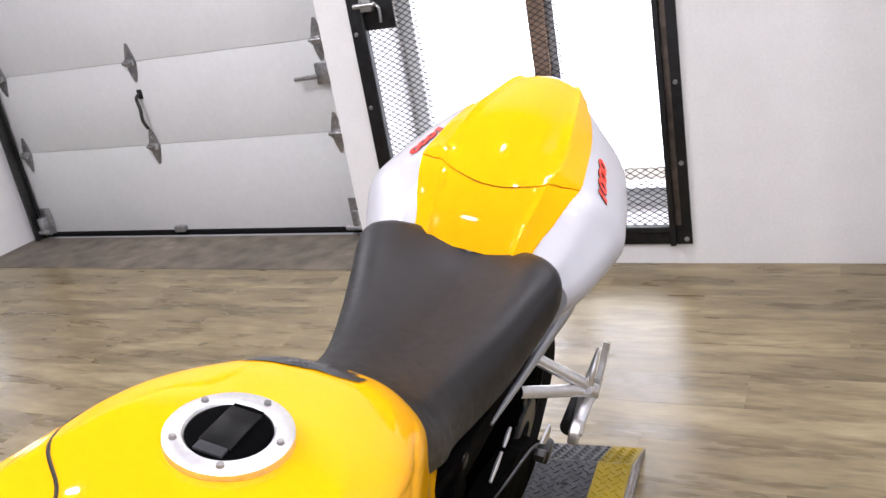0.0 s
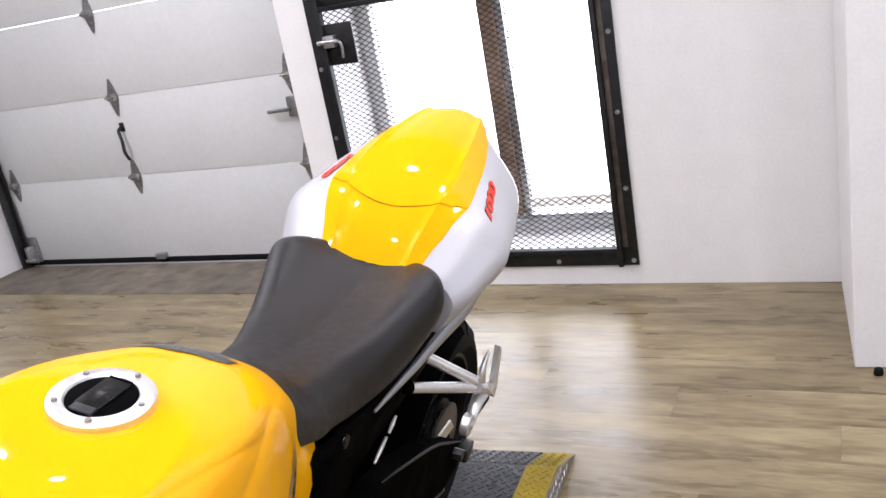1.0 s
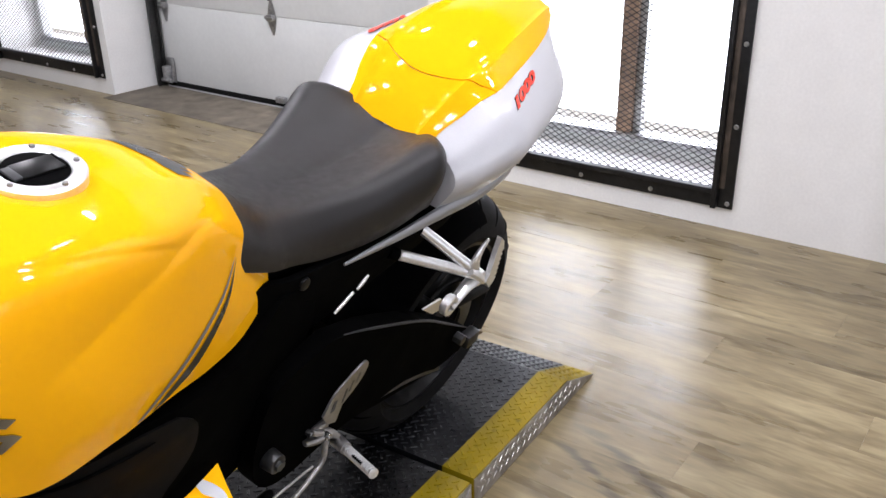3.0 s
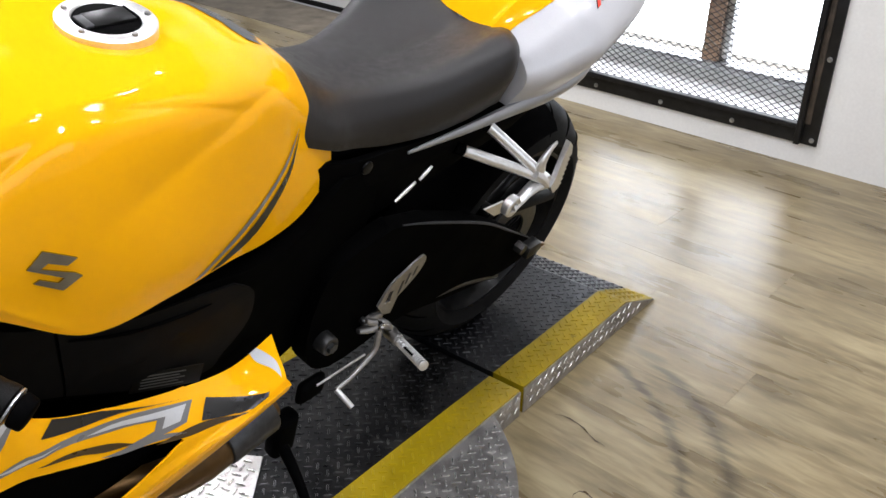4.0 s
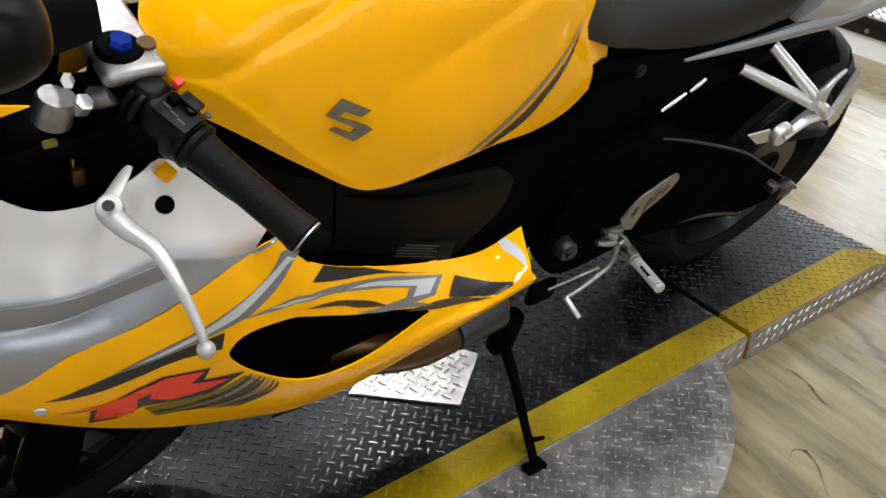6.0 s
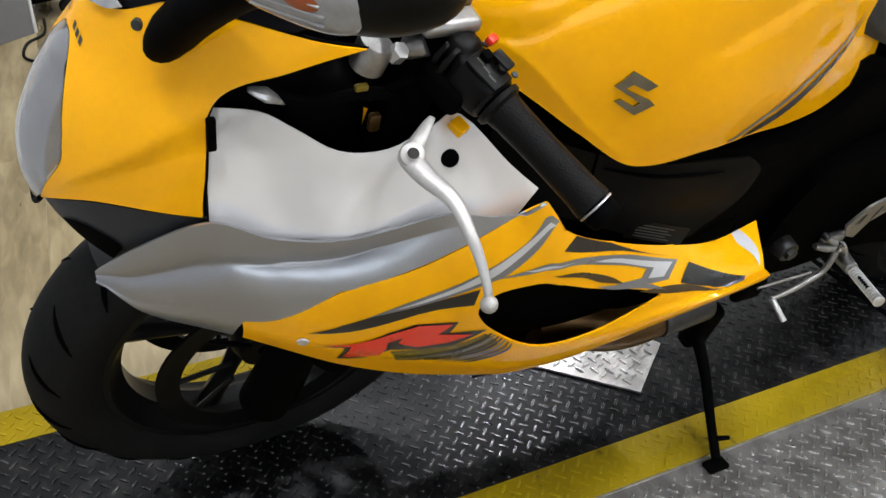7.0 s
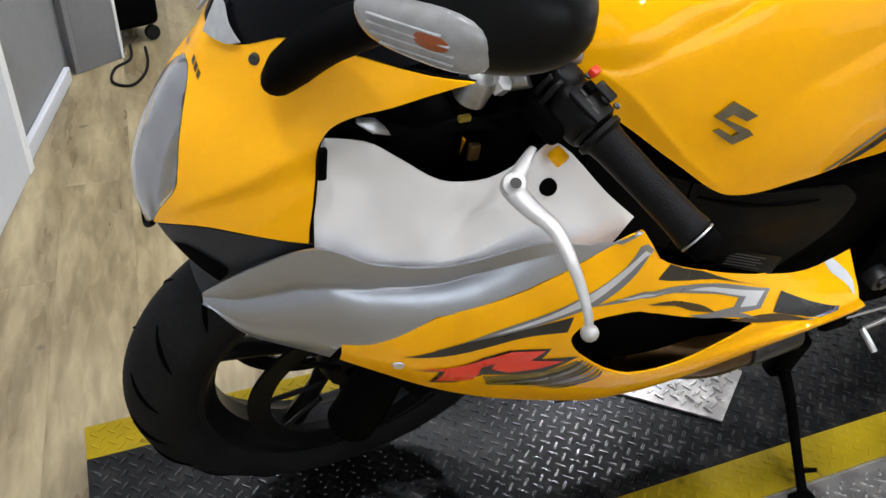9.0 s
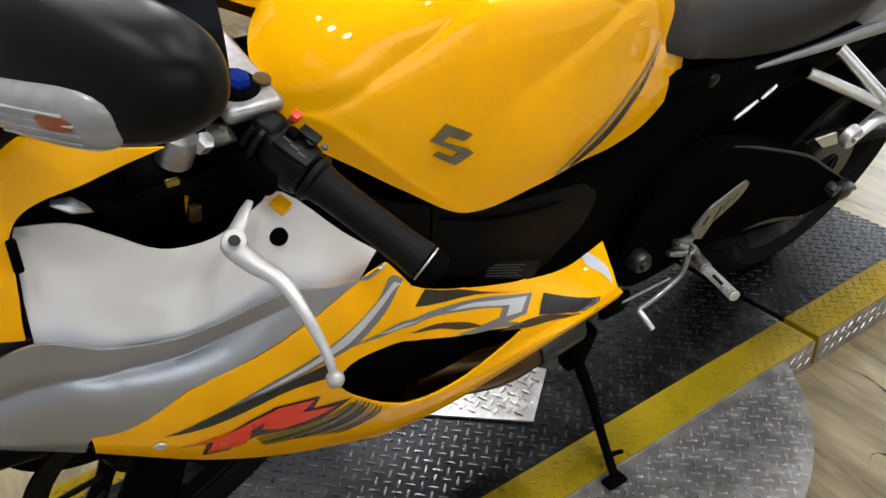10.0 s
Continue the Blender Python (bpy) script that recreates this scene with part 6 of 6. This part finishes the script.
part("peg_eye", spin([(-0.008, 0.010), (-0.008, 0.018), (-0.006, 0.020), (0.006, 0.020), (0.008, 0.018), (0.008, 0.010)], 28), ALU, br, "cast eye of the folded footrest", Matrix.Translation((0.212, 0.858, 0.612)))
teeth = [(0.958, 0.622), (0.966, 0.638), (0.966, 0.687), (0.968, 0.717), (0.983, 0.704)]
for k in range(7):
    teeth += [(0.993 + 0.0008 * k, 0.683 - 0.011 * k), (0.988 + 0.0008 * k, 0.679 - 0.011 * k), (0.988 + 0.0008 * k, 0.675 - 0.011 * k)]
teeth += [(0.980, 0.600)]
part("toothed_peg", sheet([teeth], lambda u, w: (0.226, u, w), (0.03, 0.03), 0.010), ALU, br, "toothed metal footrest", None, 0)
part("peg_rubber", rod((0.196, 0.900, 0.585), (0.190, 1.050, 0.548), 0.014, 0.013, 16, None, 0.003), RUBBER, br, "black folded footrest rubber")
part("bracket_tab", sheet([[(0.862, 0.568), (0.925, 0.562), (0.952, 0.530), (0.905, 0.536)]], lambda u, w: (0.165, u, w), (9, 9), 0.004), ALU, br, "bare silver tab", None, 0)
# exhaust under the fairing
b = tube([(0.12, 0.10, 0.36), (0.15, 0.22, 0.332), (0.15, 0.31, 0.322), (0.13, 0.42, 0.33)], [0.035, 0.032, 0.03, 0.03], 16)
ex = part("exhaust_pipe", b, BRONZE, bike, "heat-browned exhaust pipe")
part("exhaust_joint", rod((0.150, 0.315, 0.325), (0.142, 0.41, 0.33), 0.034, 0.036, 20, None, 0.004), STEELDARK, ex, "bare metal exhaust joint")
# side stand
b = box(0.035, 0.05, 0.10, (0.135, 0.468, 0.22), 0.012, 3)
tube([(0.14, 0.465, 0.20), (0.20, 0.452, 0.178), (0.27, 0.435, 0.140), (0.325, 0.422, 0.112)], [0.012, 0.0095, 0.008, 0.008], 12, b)
st = part("side_stand", b, BLACK, bike, "black side stand")
part("stand_foot", box(0.026, 0.042, 0.009, (0, 0, 0), 0.004, 3), BLACK, st, "", Matrix.Translation((0.333, 0.42, 0.1035)) @ pose(0, 0, 0, 0, -LEAN_DEG, 0))
b = tube([(0.30, 0.430, 0.130), (0.305, 0.455, 0.128)], [0.005, 0.004], 8)
part("stand_tang", b, BLACK, st, "small black stand tang")
part("lever_cable", tube([(0.13, -0.15, 0.87), (0.11, -0.19, 0.84), (0.06, -0.20, 0.80), (0.03, -0.15, 0.74)], 0.004, 8), BLACK, bike, "black control cable")

# ---- loose things beyond the partition ----


def clutter():
    cab = thing("counter", "pale grey counter end panel with a white edge", "counter", pose(-2.03, -0.60, 0, 0, 0, 124))
    part("end_panel", span(0.0, 0.17, 0.0, 0.04, 0, 1.05, None, 0.002), GREYWALL, cab, "pale grey end panel")
    part("edge_strip", span(0.17, 0.182, -0.003, 0.045, 0, 1.05, None, 0.002), DOORWHITE, cab, "white edge strip")
    part("side_panel", span(-0.02, 0.0, 0.0, 0.6, 0, 1.05, None, 0.002), GREYWALL, cab, "pale grey side panel")
    part("worktop", span(-0.04, 0.2, -0.02, 0.62, 1.05, 1.09, None, 0.004), WOODPOST, cab, "brown worktop")
    bag = thing("equipment_case", "black upright equipment case on wheels", "case", pose(-2.36, -0.44, 0, 0, 0, 20))
    part("shell", box(0.26, 0.22, 0.62, (0, 0, 0.37), 0.03, 3), BLACK, bag)
    part("handle", tube([(-0.07, -0.08, 0.68), (-0.07, -0.08, 0.78), (0.07, -0.08, 0.78), (0.07, -0.08, 0.68)], 0.008), STEELDARK, bag, "dark steel handle")
    for wx in (-0.1, 0.1):
        for wy in (-0.08, 0.08):
            part("caster", rod((wx - 0.012, wy, 0.028), (wx + 0.012, wy, 0.028), 0.028, 0.028, 18, None, 0.003), RUBBER, bag, "black caster wheel")
    c = tube([(-2.24, -0.42, 0.006), (-2.10, -0.43, 0.006), (-2.02, -0.49, 0.006), (-1.90, -0.505, 0.006), (-1.85, -0.45, 0.006), (-1.93, -0.40, 0.006), (-2.05, -0.375, 0.006), (-2.20, -0.37, 0.006)], 0.005, 8)
    tagged(part("power_cable", c, RUBBER), "looped black power cable on the floor", "cable")
    stool = thing("bar_stool", "black metal stool with splayed legs", "stool", pose(-2.95, -0.2, 0, 0, 0, 15))
    for sx in (-1, 1):
        for sy in (-1, 1):
            part("leg", rod((sx * 0.2, sy * 0.2, 0.0), (sx * 0.13, sy * 0.13, 0.72), 0.013, 0.013, 12), BLACK, stool, "black tube leg")
    for s in (-1, 1):
        part("foot_ring", rod((-0.175, s * 0.175, 0.25), (0.175, s * 0.175, 0.25), 0.009, 0.009, 10), BLACK, stool, "black foot bar")
    part("seat", box(0.36, 0.36, 0.05, (0, 0, 0.745), 0.02, 3), BLACK, stool, "black padded seat")
    stop = tagged(part("door_stop", rod((0, 0, 0), (0, 0, 0.02), 0.014, 0.012, 16, None, 0.003), RUBBER), "small dark rubber door stop on the floor", "door stop")
    stop.location = (1.19, 2.15, 0.0)


clutter()
for lx, ly, power in LIGHTS:
    d = thing("downlight", "small round recessed ceiling downlight", "ceiling light", pose(lx, ly, CEIL), "ceiling downlights")
    part("bezel", spin([(-0.012, 0.066), (0.0, 0.072), (0.0, 0.085), (-0.008, 0.088), (-0.014, 0.082)], 32, "Z"), DOORWHITE, d, "white bezel")

# splits in the vinyl beside the turntable
for crack in ([(0.445, 1.080), (0.462, 1.087), (0.478, 1.088), (0.500, 1.085), (0.520, 1.079), (0.541, 1.068), (0.560, 1.060), (0.572, 1.061), (0.584, 1.058)],
              [(0.632, 0.845), (0.618, 0.870), (0.607, 0.893), (0.611, 0.908), (0.622, 0.914), (0.648, 0.906), (0.666, 0.894), (0.684, 0.876), (0.711, 0.853)]):
    b = bmesh.new()
    n = len(crack) - 1
    low, top = [], []
    for i, (x, y) in enumerate(crack):
        wide = 0.0026 * math.sin(math.pi * i / n) * (0.6 + 0.4 * math.cos(3.1 * i)) + 0.0006
        low.append(b.verts.new((x + 0.3 * wide, y - wide, 0.0012)))
        top.append(b.verts.new((x - 0.3 * wide, y + wide, 0.0012)))
    for i in range(n):
        b.faces.new((low[i], low[i + 1], top[i + 1], top[i]))
    part("floor_split", b, DECALBROWN, bpy.data.objects["floor"], "dark split in the vinyl")

# ---- floor planks, pieces last ----


def planks():
    rng = random.Random(7)
    w, ln, gap = 0.178, 1.22, 0.0002
    meshes = {}

    def plank_mesh(length):
        key = round(length, 3)
        if key not in meshes:
            b = box(length - gap, w - gap, 0.009, (0, 0, -0.0045), 0.0003, 1)
            me = mesh_from(b, "plank", 0)
            me.materials.append(PLANK)
            meshes[key] = me
        return meshes[key]

    fl = bpy.data.objects["floor"]
    turn = pose(0, 0, 0, 0, 0, -3.26)
    row = 0
    y = -3.6
    while y < 2.86:
        x = -5.0 - ln * ((row * 0.37 + rng.uniform(-0.08, 0.08)) % 1.0)
        while x < 3.3:
            u, v = x + ln / 2, y + w / 2
            ob = new("plank", plank_mesh(ln))
            ob.parent = fl
            ob.matrix_world = turn @ Matrix.Translation((u, v, rng.uniform(-0.0003, 0.0)))
            x += ln
        y += w
        row += 1


planks()
